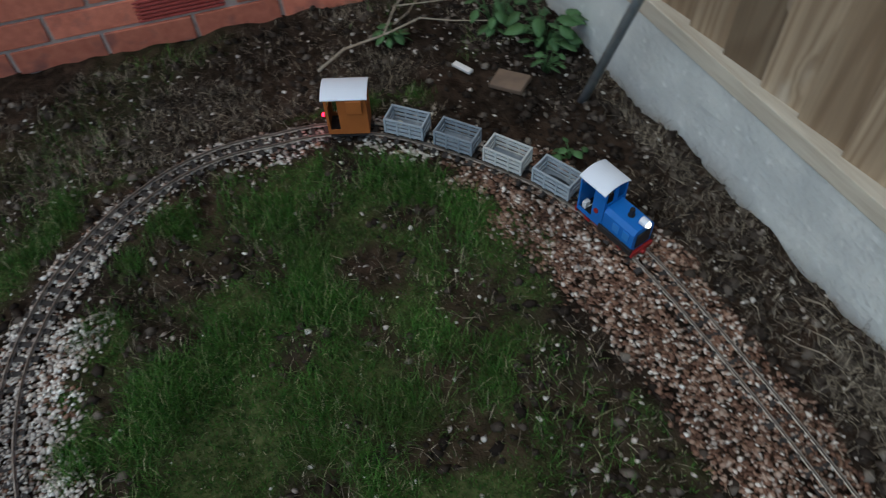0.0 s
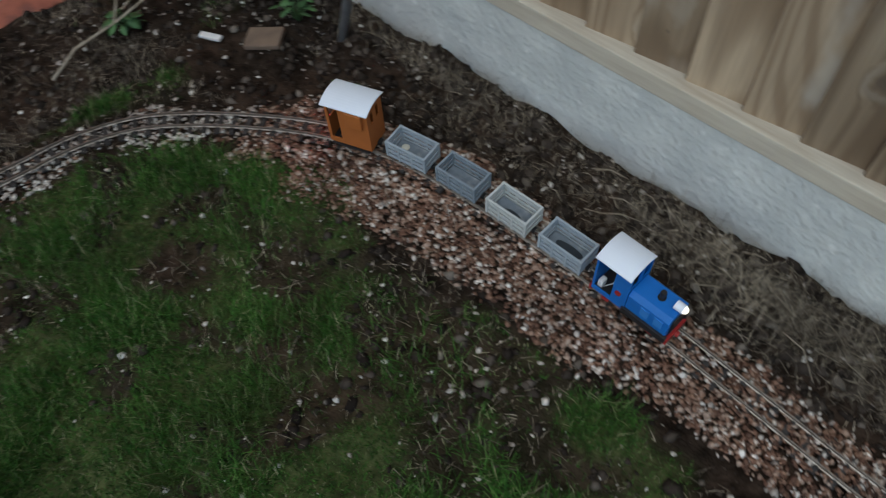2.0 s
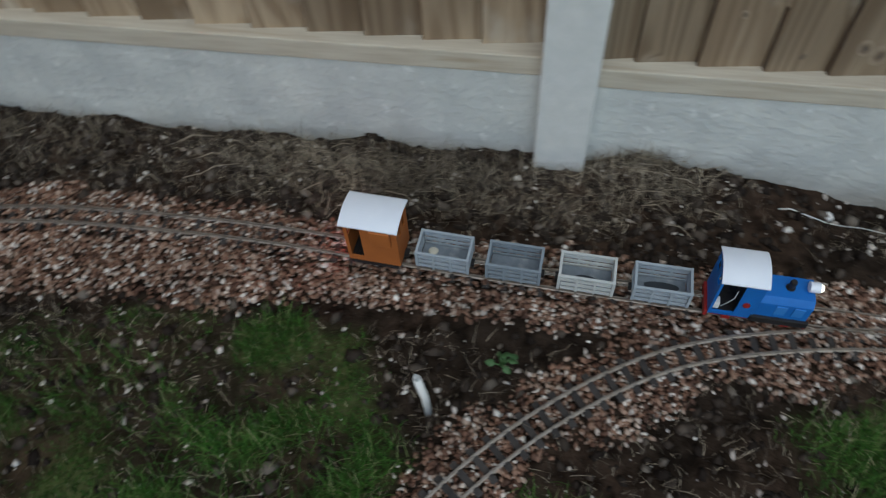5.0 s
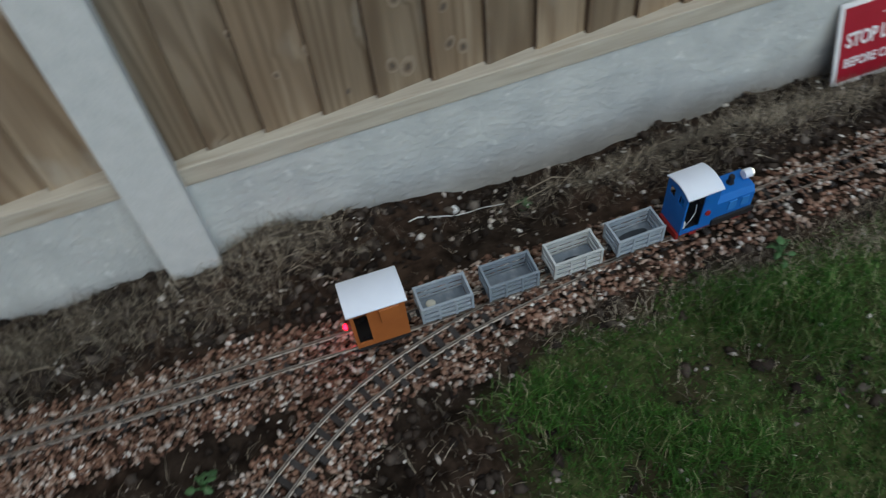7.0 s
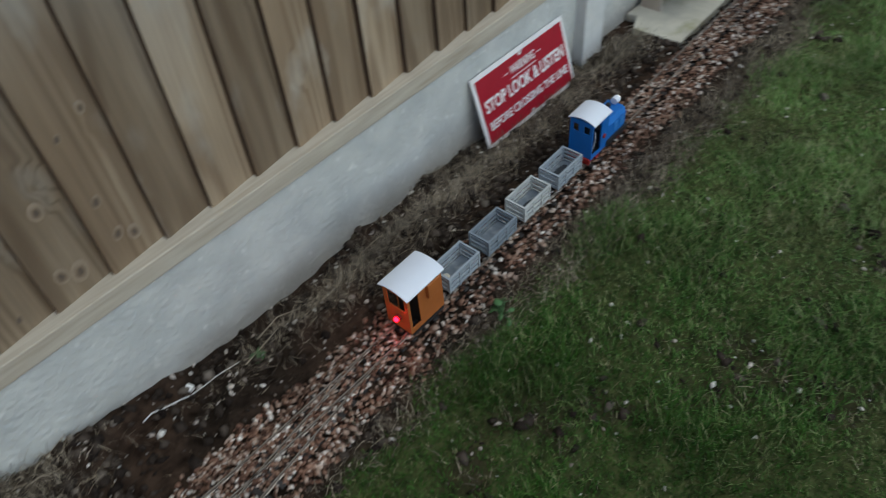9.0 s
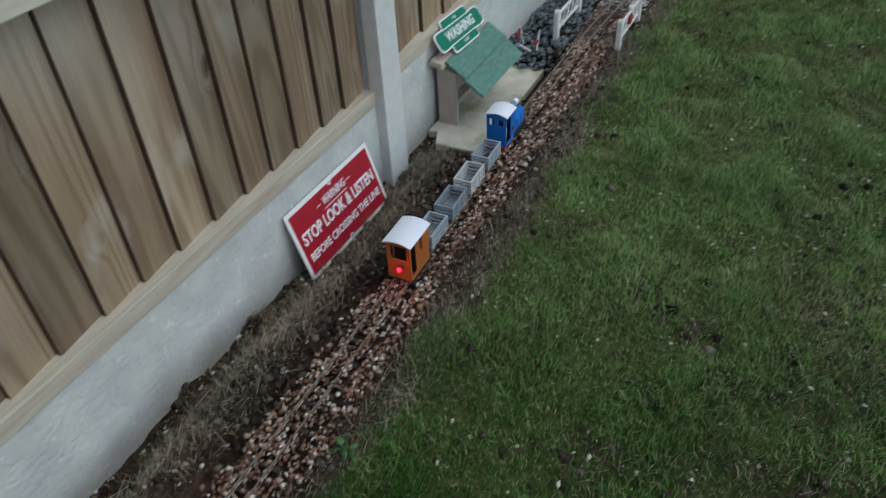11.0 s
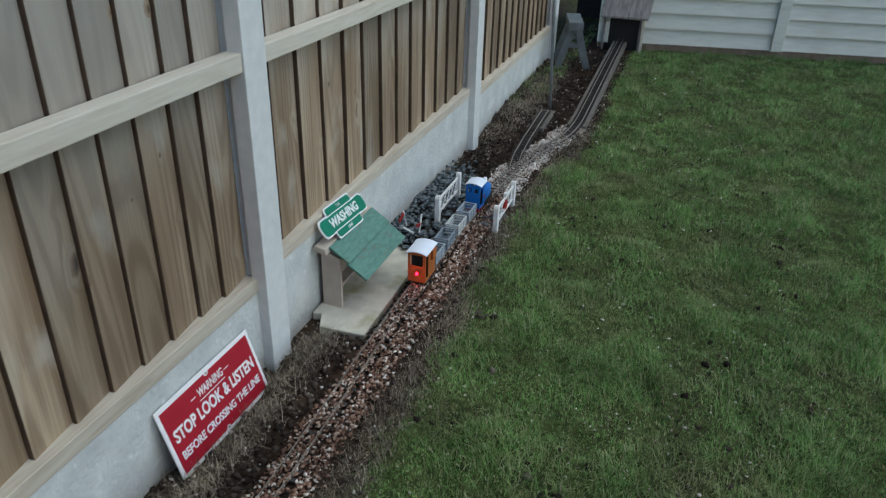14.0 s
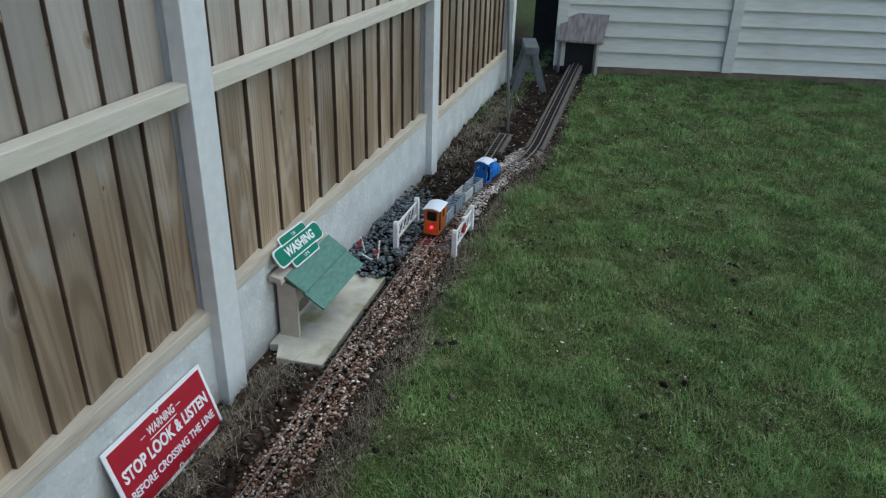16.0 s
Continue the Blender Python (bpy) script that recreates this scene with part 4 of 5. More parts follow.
def locomotive():
    t = thing("diesel_locomotive", "blue model diesel locomotive with white cab roof and lit headlamp", "locomotive")
    x0, xc, x1 = -0.080, -0.013, 0.070
    W, z0, zt = 0.029, 0.024, 0.121
    th = 0.0025
    for sy in (-1, 1):
        y0, y1 = (W - th, W) if sy > 0 else (-W, -W + th)
        bm = bmesh.new()
        box(bm, x0, x0 + .004, y0, y1, z0, zt)
        box(bm, x0 + .004, x0 + .038, y0, y1, z0, z0 + .010)
        box(bm, x0 + .004, x0 + .038, y0, y1, zt - .007, zt)
        box(bm, x0 + .038, xc, y0, y1, z0, zt)
        part("cab_side", bm, loco_blue, t)
        bm = bmesh.new()
        tube(bm, [(xc - .017, sy * W, .062), (xc - .017, sy * (W + .0025), .062)], .0055, 14)
        part("works_plate", bm, red_paint, t, "small round red plate")
        for x in (.022, .048):
            part("louvre_panel", box_bm(x - .008, x + .008, sy * .0275 - .0015, sy * .0275 + .0015, .046, .068, bevel=.0006), loco_blue_light, t, "paler blue bonnet panel")
        part("running_board", box_bm(xc - .004, x1, sy * .029 - .0035, sy * .029 + .0035, z0 - .002, z0 + .012, bevel=.0006), black_paint, t)
        part("side_frame", box_bm(x0 + .006, x1 - .004, sy * .022 - .002, sy * .022 + .002, RAIL_TOP + .002, z0 - .002, bevel=.0008), red_paint, t, "red side frame")
        for x in (-.05, .04):
            part("axle_box", box_bm(x - .007, x + .007, sy * .026 - .003, sy * .026 + .003, RAIL_TOP + .002, z0 - .004, bevel=.001), red_paint, t)
    bm = bmesh.new()
    box(bm, x0, x0 + th, -W + th, W - th, z0, .090)
    box(bm, x0, x0 + th, -W + th, -.021, .090, zt)
    box(bm, x0, x0 + th, -.006, .006, .090, zt)
    box(bm, x0, x0 + th, .021, W - th, .090, zt)
    box(bm, x0, x0 + th, -.021, -.006, .110, zt)
    box(bm, x0, x0 + th, .006, .021, .110, zt)
    part("cab_back", bm, loco_blue, t, "blue cab back with two windows")
    bm = bmesh.new()
    box(bm, xc - th, xc, -W + th, W - th, z0, .086)
    box(bm, xc - th, xc, -W + th, -.024, .086, zt)
    box(bm, xc - th, xc, .024, W - th, .086, zt)
    box(bm, xc - th, xc, -.005, .005, .086, zt)
    part("cab_front", bm, loco_blue, t)
    part("cab_floor", box_bm(x0 + th, xc - th, -W + th, W - th, z0, z0 + .004), black_paint, t)
    part("cab_console", box_bm(xc - .022, xc - .004, -.02, .02, z0 + .004, .075, bevel=.002), black_paint, t)
    part("cab_seat", box_bm(x0 + .006, x0 + .016, -.022, -.008, z0 + .004, .045, bevel=.002), white_plastic, t, "small pale cab fitting")
    bm = bmesh.new()
    tube(bm, [(x0 + .018, -.020, .034), (x0 + .024, -.021, .046), (x0 + .033, -.019, .060), (x0 + .035, -.015, .076)], .001, 6)
    part("lever", bm, wagon_pale, t, "thin grey control lever", True)
    part("roof", curved_roof(x0 - .002, xc + .001, W + .005, zt, .009), roof_white, t, "plain white curved roof", True)
    out = [(-.0275, z0), (.0275, z0), (.0275, .072), (.020, .083), (-.020, .083), (-.0275, .072)]
    part("bonnet", prism(bmesh.new(), out, "x", xc + .0005, x1 - .004, .0012), loco_blue, t)
    part("radiator", box_bm(x1 - .004, x1 - .001, -.018, .018, .034, .070, bevel=.001), black_paint, t, "dark radiator grille")
    bm = bmesh.new()
    tube(bm, [(.030, 0, .082), (.030, 0, .0845)], .0072, 14)
    tube(bm, [(.030, 0, .0845), (.030, 0, .097)], .0050, 14)
    bmesh.ops.create_cone(bm, cap_ends=True, segments=14, radius1=.0056, radius2=.0045, depth=.004, matrix=Matrix.Translation((.030, 0, .099)))
    part("exhaust", bm, black_paint, t, "black exhaust stack")
    head = part("headlamp", prism(bmesh.new(), [(.0085 * math.cos(a), .0925 + .0085 * math.sin(a)) for a in np.linspace(0, 2 * math.pi, 17)[:-1]], "x", .054, .070, .001), roof_white, t, "white headlamp housing")
    bm = bmesh.new()
    bmesh.ops.create_uvsphere(bm, u_segments=12, v_segments=8, radius=.0068)
    part("lens", bm, lamp_glow, head, "glowing headlamp lens", True, pose(.0695, 0, .0925))
    for x, nm in ((x0 - .002, "rear_beam"), (x1, "front_beam")):
        part(nm, box_bm(x - .003, x + .003, -.028, .028, RAIL_TOP + .002, z0 + .003, bevel=.001), red_paint, t, "red buffer beam")
    bm = bmesh.new()
    tube(bm, [(x1 + .003, 0, .018), (x1 + .009, 0, .018)], .005, 10)
    part("coupling", bm, red_paint, t)
    wheelset(t, (-.045, .035), .009)
    return t


van = brake_van()
wagons = [slatted_wagon(wagon_grey, "blue-grey slatted model wagon with a pebble on its floor"),
          slatted_wagon(wagon_slate, "dark grey slatted model wagon, empty"),
          slatted_wagon(wagon_pale, "pale grey slatted model wagon, empty"),
          slatted_wagon(wagon_grey, "grey slatted model wagon with a dark wet patch inside")]
loco = locomotive()
bm = bmesh.new()
bmesh.ops.create_uvsphere(bm, u_segments=12, v_segments=6, radius=.009)
bmesh.ops.scale(bm, vec=(1, .9, .25), verts=bm.verts[:])
part("pebble", bm, slab, wagons[0], "flat pale round pebble", True, pose(-.022, .006, .0290))
bm = bmesh.new()
vs = [bm.verts.new((.026 * math.cos(a) * (1 + .2 * math.sin(3 * a)), .015 * math.sin(a) * (1 + .15 * math.cos(2 * a)), .0278)) for a in np.linspace(0, 2 * math.pi, 20)[:-1]]
bm.faces.new(vs)
bmesh.ops.extrude_face_region(bm, geom=bm.faces[:])
part("wet_patch", bm, wet_dark, wagons[3], "dark wet patch", False, pose(.002, 0, .0004))
bm = bmesh.new()
vs = [bm.verts.new((.020 * math.cos(a) * (1 + .2 * math.sin(2 * a)), .009 * math.sin(a), .0278)) for a in np.linspace(0, 2 * math.pi, 18)[:-1]]
bm.faces.new(vs)
part("wet_patch", bm, wet_dark, wagons[2], "dark wet patch", False, pose(-.004, -.004, .0002))


# ---- warning sign leaning on the gravel board ----
def warning_sign():
    w, h = .365, .185
    bl, tl = Vector((1.383, -.066, -.050)), Vector((1.383, -.010, .126))
    up, right = (tl - bl).normalized(), Vector((1, 0, -.012)).normalized()
    out = right.cross(up).normalized()
    up = out.cross(right)
    m = Matrix((right, up, out)).transposed().to_4x4()
    m.translation = bl + right * w / 2 + up * h / 2
    t = thing("warning_sign", "red enamel warning sign with white lettering leaning on concrete", "sign", m)
    part("border_plate", box_bm(-w / 2, w / 2, -h / 2, h / 2, -.004, 0, bevel=.0012), sign_white, t, "white border plate")
    bm = bmesh.new()
    a, b, n = w / 2 - .011, h / 2 - .011, .012
    arc = [(n * .75 * math.cos(q), n * .75 * math.sin(q)) for q in np.linspace(math.pi, 2 * math.pi, 8)]
    top = [(-u, b + v) for u, v in [(-p, q) for p, q in arc]]
    outline = [(-a, -b), *[(u, -b - v) for u, v in arc], (a, -b), (a, b), *[(-u, b + v) for u, v in arc], (-a, b)]
    prism(bm, outline, "z", .0, .0012)
    part("red_field", bm, sign_red, t, "deep red sign field")
    z = .0022
    lettering("lettering", "WARNING", .030, sign_white, t, pose(0, .052, z), .098, .12, .0004)
    lettering("lettering", "STOP LOOK & LISTEN", .044, sign_white, t, pose(0, .008, z), .318, 0, .0012)
    lettering("lettering", "BEFORE CROSSING THE LINE", .029, sign_white, t, pose(0, -.042, z), .318, 0, .0006)
    part("underline", box_bm(-.05, .05, .0325, .0345, .0012, .002), sign_white, t)
    for x in (-.066, .066):
        part("dash", box_bm(x - .009, x + .009, .0505, .0525, .0012, .002), sign_white, t)
    for y in (b - .002, -b + .002):
        bm = bmesh.new()
        tube(bm, [(0, y, .0), (0, y, .0022)], .0028, 10)
        part("screw", bm, chain_metal, t)


warning_sign()


# ---- platform, shelter and station sign ----
def platform():
    t = thing("platform_slab", "mossy stone slab used as a station platform", "platform")
    bm = prism(bmesh.new(), [(2.040, -.064), (2.046, -.209), (2.620, -.196), (2.616, -.008), (2.10, -.008), (2.106, -.036)], "z", -.064, -.038, .004)
    part("slab", bm, slab, t)


def shelter():
    t = thing("station_shelter", "small wooden platform shelter with green felt lean-to roof", "shelter")
    z0 = -.038
    for x in (2.158, 2.430):
        part("end_wall", prism(bmesh.new(), [(-.018, z0), (-.082, z0), (-.082, .138), (-.018, .160)], "x", x, x + .012, .0015), shelter_wood, t)
    part("back_wall", box_bm(2.170, 2.430, -.026, -.018, z0, .150), shelter_wood, t)
    part("bench", box_bm(2.170, 2.430, -.058, -.026, .010, .017), shelter_wood, t)
    d = Vector((0, -.124, -.083)).normalized()
    n = Vector((0, -.083, .124)).normalized()
    for k, (a, b) in enumerate(((0.0, .078), (.072, .152))):
        bm = bmesh.new()
        box(bm, 2.150, 2.462, 0, 1, 0, .006)
        o = Vector((0, -.046, .167)) + n * (.001 + (1 - k) * .006)
        for v in bm.verts:
            q = o + d * (a + (b - a) * v.co.y) + n * v.co.z
            v.co = Vector((v.co.x, q.y, q.z))
        part("roof_board", bm, felt_green, t, "weathered green roof board")
    part("ridge_strip", prism(bmesh.new(), [(-.052, .158), (-.050, .178), (-.014, .186), (-.008, .166)], "x", 2.128, 2.462, .002), shelter_wood, t, "pale wooden ridge strip")


def rounded(w, h, r, n=6):
    pts = []
    for cx, cy, a0 in ((w / 2 - r, h / 2 - r, 0), (-w / 2 + r, h / 2 - r, 90), (-w / 2 + r, -h / 2 + r, 180), (w / 2 - r, -h / 2 + r, 270)):
        pts += [(cx + r * math.cos(radians(a0 + 90 * k / n)), cy + r * math.sin(radians(a0 + 90 * k / n))) for k in range(n + 1)]
    return pts


def station_sign():
    t = thing("station_sign", "green station name sign with white border reading WASHING", "sign", pose(2.290, -.034, .220, 54, 3, 0))
    for nm, grow, mt, z0, z1 in (("border", .0045, sign_white, -.004, 0.0), ("green_field", 0.0, sign_green, .0005, .002)):
        part(nm + "_bar", prism(bmesh.new(), rounded(.285 + 2 * grow, .052 + 2 * grow, .018), "z", z0, z1), mt, t)
        for y in (.033, -.033):
            part(nm + "_tab", prism(bmesh.new(), rounded(.160 + 2 * grow, .032 + 2 * grow, .011), "z", z0 - .0006, z1 - .0006), mt, t, "", False, pose(0, y, 0))
    for y in (-.0262, .0262):
        part("divider", box_bm(-.095, .095, y - .0016, y + .0016, .0015, .0026), sign_white, t)
    lettering("lettering", "WASHING", .040, sign_white, t, pose(0, 0, .0028), .185, .12, .0012)
    lettering("lettering", "THE", .014, sign_white, t, pose(0, .0375, .0022), .026)
    lettering("lettering", "LINE", .014, sign_white, t, pose(0, -.0380, .0022), .030)


platform()
shelter()
station_sign()


# ---- crossing gates, signals ----
def gate(y, red):
    t = thing("crossing_gate", "white model crossing gate" + (" with a red target disc" if red else " with lattice bars"), "gate", pose(2.80, y, -.006), "crossing gates")
    for x in (0.0, .25):
        bm = bmesh.new()
        prism(bm, [(x - .011, -.004), (x + .011, -.004), (x + .011, .098), (x + .006, .107), (x - .006, .107), (x - .011, .098)], "y", -.009, .009, .002)
        part("gate_post", bm, white_plastic, t)
    for z in (.032, .088):
        part("gate_rail", box_bm(.01, .24, -.003, .003, z - .005, z + .005, bevel=.001), white_plastic, t)
    for k in range(5):
        a, b = .012 + k * .0455, .012 + (k + 1) * .0455
        for p, q in (((a, .036), (b, .086)), ((a, .086), (b, .036))):
            bm = bmesh.new()
            tube(bm, [(p[0], 0, p[1]), (q[0], 0, q[1])], .0022, 5)
            part("lattice_bar", bm, white_plastic, t)
    if red:
        bm = bmesh.new()
        tube(bm, [(.125, -.006, .060), (.125, .006, .060)], .019, 18)
        part("target_disc", bm, red_paint, t, "red target disc")
        part("lamp_finial", box_bm(.115, .135, -.006, .006, .093, .108, bevel=.002), white_plastic, t)


gate(-.172, False)
gate(-.402, True)


def model_signal(x, y, lean, arm_z):
    t = thing("model_signal", "broken white model signal lying among slate chippings", "signal", pose(x, y, .0, 0, lean, 0), "model signals")
    bm = bmesh.new()
    tube(bm, [(0, 0, -.01), (0, 0, .075)], .003, 6)
    part("signal_post", bm, white_plastic, t)
    part("signal_arm", box_bm(-.045, .004, -.002, .002, arm_z, arm_z + .012), red_paint, t, "faded dark red arm")


model_signal(2.72, -.075, -24, .058)
model_signal(2.66, -.150, 18, .030)
t = thing("signal_bar", "white plastic bar lying on slate chippings", "bar", pose(2.68, -.11, -.008, 0, 0, 60))
part("bar", box_bm(-.045, .045, -.003, .003, -.003, .003, bevel=.001), white_plastic, t)


# ---- far end: shed wall, tunnel box, trestle, poles ----
def shed_wall():
    w = thing("wall_shed", "cream horizontal boards on a brown plinth", "wall", pose(6.06, 0, 0, 0, 0, 10.8), kind="structure")
    part("plinth", box_bm(.012, .10, -4.6, -.28, -.15, .045), shed_plinth, w, "brown stained plinth")
    bm = prism(bmesh.new(), [(-.016, 0), (.010, .120), (.03, .120), (.03, 0)], "y", -4.6, -.28)
    me = mesh_of("cladding_board", bm, shed_board)
    for k in range(16):
        piece("cladding_board", me, w, pose(0, 0, .040 + k * .112))
    for y in (-.31, -1.56, -2.78, -4.0):
        part("cover_strip", box_bm(-.032, 0, y - .04, y + .04, .035, 1.84, bevel=.004), shed_board, w)


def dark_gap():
    # added walls: the gap's darkness is in their colour, the cover blocks sky
    w = thing("wall_gap", "near-black walls added to stand for the dark gap between fence and shed", "wall", kind="structure")
    part("back", box_bm(7.3, 7.34, -.35, .1, -.15, 1.9), gap_darkness, w)
    part("side", box_bm(6.22, 7.3, -.36, -.30, -.15, 1.9), gap_darkness, w)
    part("cover", box_bm(5.95, 7.3, -.34, .1, 1.2, 1.24), gap_darkness, w)


def tunnel_box():
    t = thing("tunnel_hutch", "weathered plywood hutch over the railway tunnel mouth", "hutch")
    x0, x1 = 6.07, 6.145
    bm = prism(bmesh.new(), [(x0 - .055, .226), (x0 - .055, .242), (x1 - .01, .424), (x1 - .01, .404)], "y", -.625, -.285, .003)
    for v in bm.verts:
        v.co.y -= .02 * (v.co.z - .226) / .19
    part("roof", bm, old_ply, t, "stained grey plywood roof")
    for y in (-.312, -.572):
        part("side_board", prism(bmesh.new(), [(x0, -.06), (x1 - .035, -.06), (x1 - .035, .35), (x0, .285)], "y", y - .008, y + .008), old_ply, t)
    part("back_board", box_bm(x1 - .05, x1 - .038, -.564, -.320, -.06, .345), black_paint, t, "black boarded back")
    part("lintel", box_bm(x0 - .008, x0, -.580, -.304, .235, .262), old_ply, t)
    part("side_post", box_bm(x0 - .014, x0 + .006, -.602, -.584, -.06, .255), rail_wood, t, "pale timber post")


def ramp():
    t = thing("track_ramp", "grey plank ramp carrying the railway to the tunnel", "ramp")
    xs = np.linspace(4.13, 6.11, 12)
    ys = np.interp(xs, main_line[:, 0][i0:], main_line[:, 1][i0:])
    bm = bmesh.new()
    rows = []
    for x, y in zip(xs, ys):
        z = float(rise(x)) + RAIL_TOP - .0150
        rows.append([bm.verts.new((x, y + u, z + v)) for u, v in ((-.050, -.034), (.050, -.034), (.050, 0), (-.050, 0))])
    for a, b in zip(rows, rows[1:]):
        for k in range(4):
            bm.faces.new((a[k], a[(k + 1) % 4], b[(k + 1) % 4], b[k]))
    bm.faces.new(rows[0])
    bm.faces.new(rows[-1])
    part("plank", bm, plank_mat, t)


def trestle():
    t = thing("trestle", "grey painted wooden trestle by the fence", "trestle", pose(5.47, -.19, -.03, 0, 0, 14))
    part("top_beam", box_bm(-.15, .20, -.045, .05, .28, .33, bevel=.004), grey_paint, t)
    for x in (-.10, .16):
        for sy in (-1, 1):
            bm = bmesh.new()
            box(bm, x - .017, x + .017, -.022, .022, 0, .31)
            for v in bm.verts:
                v.co.y += sy * (.105 - .30 * v.co.z)
            part("leg", bm, grey_paint, t)
        part("brace", box_bm(x - .008, x + .008, -.06, .06, .16, .19), grey_paint, t)


def pole(x, y, top, r, label):
    t = thing("metal_pole", label, "pole")
    bm = bmesh.new()
    tube(bm, [(x, y, -.1), top], r, 12)
    part("shaft", bm, pole_metal, t, "", True)


def siding_board():
    t = thing("siding_board", "short grey board under the end of the siding", "board")
    part("board", box_bm(4.04, 4.37, -.312, -.222, -.030, -.0035, bevel=.002), plank_mat, t)


siding_board()
shed_wall()
dark_gap()
tunnel_box()
ramp()
trestle()
pole(4.45, -.268, (4.53, -.13, 2.0), .0085, "slim grey metal pole standing in rough grass")
pole(-1.433, -.112, (-0.86, -.112, 1.55), .0105, "grey metal pole leaning beside the gravel board")


# ---- house wall ----
def house_wall():
    m = pose(-2.02, -.35, 0, 0, 0, -8)
    w = thing("wall_house", "red brick house wall with pale mortar and an air brick", "wall", m, kind="structure")
    part("mortar_core", box_bm(-.22, -.006, -5.0, .55, -.3, 2.6), mortar, w, "pale mortar")
    me = mesh_of("brick", box_bm(-.1, 0, -.1075, .1075, -.0325, .0325, bevel=.003), brick_mat)
    r = random.Random(4)
    rest = []
    for row in range(34):
        z = -.062 + row * .075
        for k in range(24):
            y = .40 - k * .225 - (row % 2) * .1125
            if abs(y + .52) < .16 and row == 2:
                continue
            if row < 8 and k < 14:
                piece("brick", me, w, pose(r.uniform(-.002, .002), y, z, r.uniform(-.3, .3), r.uniform(-.5, .5), 0))
            else:
                rest.append((y, z))
    base = np.array([(x, y, z) for x in (-.1, 0) for y in (-.1075, .1075) for z in (-.0325, .0325)])
    f = np.array([(0, 1, 3, 2), (4, 6, 7, 5), (0, 4, 5, 1), (2, 3, 7, 6), (0, 2, 6, 4), (1, 5, 7, 3)])
    v = np.concatenate([base + (0, y, z) for y, z in rest])
    ob = new("brickwork", raw_mesh("brickwork", v, (f[None] + 8 * np.arange(len(rest))[:, None, None]).reshape(-1, 4), brick_mat))
    ob.parent = w
    tagged(ob, kind="stuff")
    vent = part("air_brick", box_bm(-.05, -.012, -.6275, -.4125, .055, .12), vent_mat, w, "dark red louvred air brick")
    for k in range(6):
        part("louvre", prism(bmesh.new(), [(-.014, .057 + k * .0105), (.001, .056 + k * .0105), (.001, .060 + k * .0105), (-.014, .064 + k * .0105)], "y", -.6275, -.4125), vent_mat, vent)


house_wall()


# ---- plants, sticks, litter ----
def leafy_weed(x, y, n, size, tall, seed, label):
    r = random.Random(seed)
    z = float(height_at(np.array([x]), np.array([y]))[0])
    t = thing("weed", label, "plant", pose(x, y, z), "weeds in the soil")
    bm = bmesh.new()
    outline = [(0, 0), (.25, .30), (.40, .34), (.62, .30), (.85, .16), (1.0, 0)]
    rows = []
    for u, w in outline:
        rows.append([bm.verts.new((u, s * w, -.10 * u * u + .10 * abs(s) * w)) for s in (-1, 0, 1)])
    for a, b in zip(rows, rows[1:]):
        for k in range(2):
            bm.faces.new((a[k], a[k + 1], b[k + 1], b[k]))
    bmesh.ops.remove_doubles(bm, verts=bm.verts[:], dist=1e-4)
    bmesh.ops.solidify(bm, geom=bm.faces[:], thickness=.012)
    me = mesh_of("leaf", bm, leaf_mat, True)
    sb = bmesh.new()
    for k in range(n):
        a, h, d = r.uniform(0, 6.28), tall * r.uniform(.35, 1), size * r.uniform(.2, 1.3)
        px, py = d * math.cos(a), d * math.sin(a)
        tube(sb, [(0, 0, -.01), (px * .5, py * .5, h * .7), (px, py, h)], .0012, 5)
        ob = piece("leaf", me, t, pose(px, py, h, r.uniform(-25, 25), r.uniform(-5, 40), math.degrees(a) + r.uniform(-50, 50)))
        q = size * r.uniform(.7, 1.2)
        ob.scale = (q, q, q)
    part("stem", sb, leaf_mat, t, "thin green stems", True)


leafy_weed(-1.62, -.085, 34, .050, .13, 1, "broad-leaved green weed growing by the fence corner")
leafy_weed(-1.74, -.16, 26, .042, .10, 2, "broad-leaved green weed growing by the fence corner")
leafy_weed(-1.82, -.41, 16, .030, .05, 3, "small green weed in dark soil")
leafy_weed(-1.52, -.14, 14, .026, .05, 4, "small green weed beside a metal pole")
leafy_weed(-1.26, -.235, 10, .024, .03, 5, "small bright green seedling in soil")
leafy_weed(.63, -.10, 7, .014, .02, 6, "tiny green seedling in bare soil")
leafy_weed(-.06, -.44, 8, .016, .02, 7, "tiny green seedling in bare soil")
leafy_weed(.98, -.42, 10, .020, .025, 8, "small yellowish green weed beside gravel")


def twig(pts, r, label, mat=None):
    t = thing("twig", label, "twig")
    bm = bmesh.new()
    tube(bm, [(x, y, float(height_at(np.array([x]), np.array([y]))[0]) + z) for x, y, z in pts], r, 6, .45)
    part("stem", bm, mat or twig_mat, t, "", True)


twig([(-1.80, -.62, .01), (-1.82, -.54, .03), (-1.80, -.44, .05), (-1.86, -.38, .08), (-1.90, -.30, .10)], .0042, "pale dead branch lying on dark soil")
twig([(-1.80, -.44, .05), (-1.80, -.34, .06), (-1.76, -.27, .06), (-1.70, -.20, .07)], .0028, "pale dead branch lying on dark soil")
twig([(-1.83, -.40, .05), (-1.88, -.34, .04), (-1.96, -.22, .07)], .0025, "thin pale dead twig")
twig([(-1.86, -.38, .08), (-1.80, -.28, .09), (-1.78, -.16, .08)], .002, "thin pale dead twig")
twig([(.405, -.060, .004), (.425, -.056, .005), (.445, -.066, .005), (.48, -.060, .006), (.495, -.066, .007), (.53, -.058, .008), (.555, -.066, .007), (.60, -.076, .005)], .0015, "pale root lying on bare soil", white_plastic)
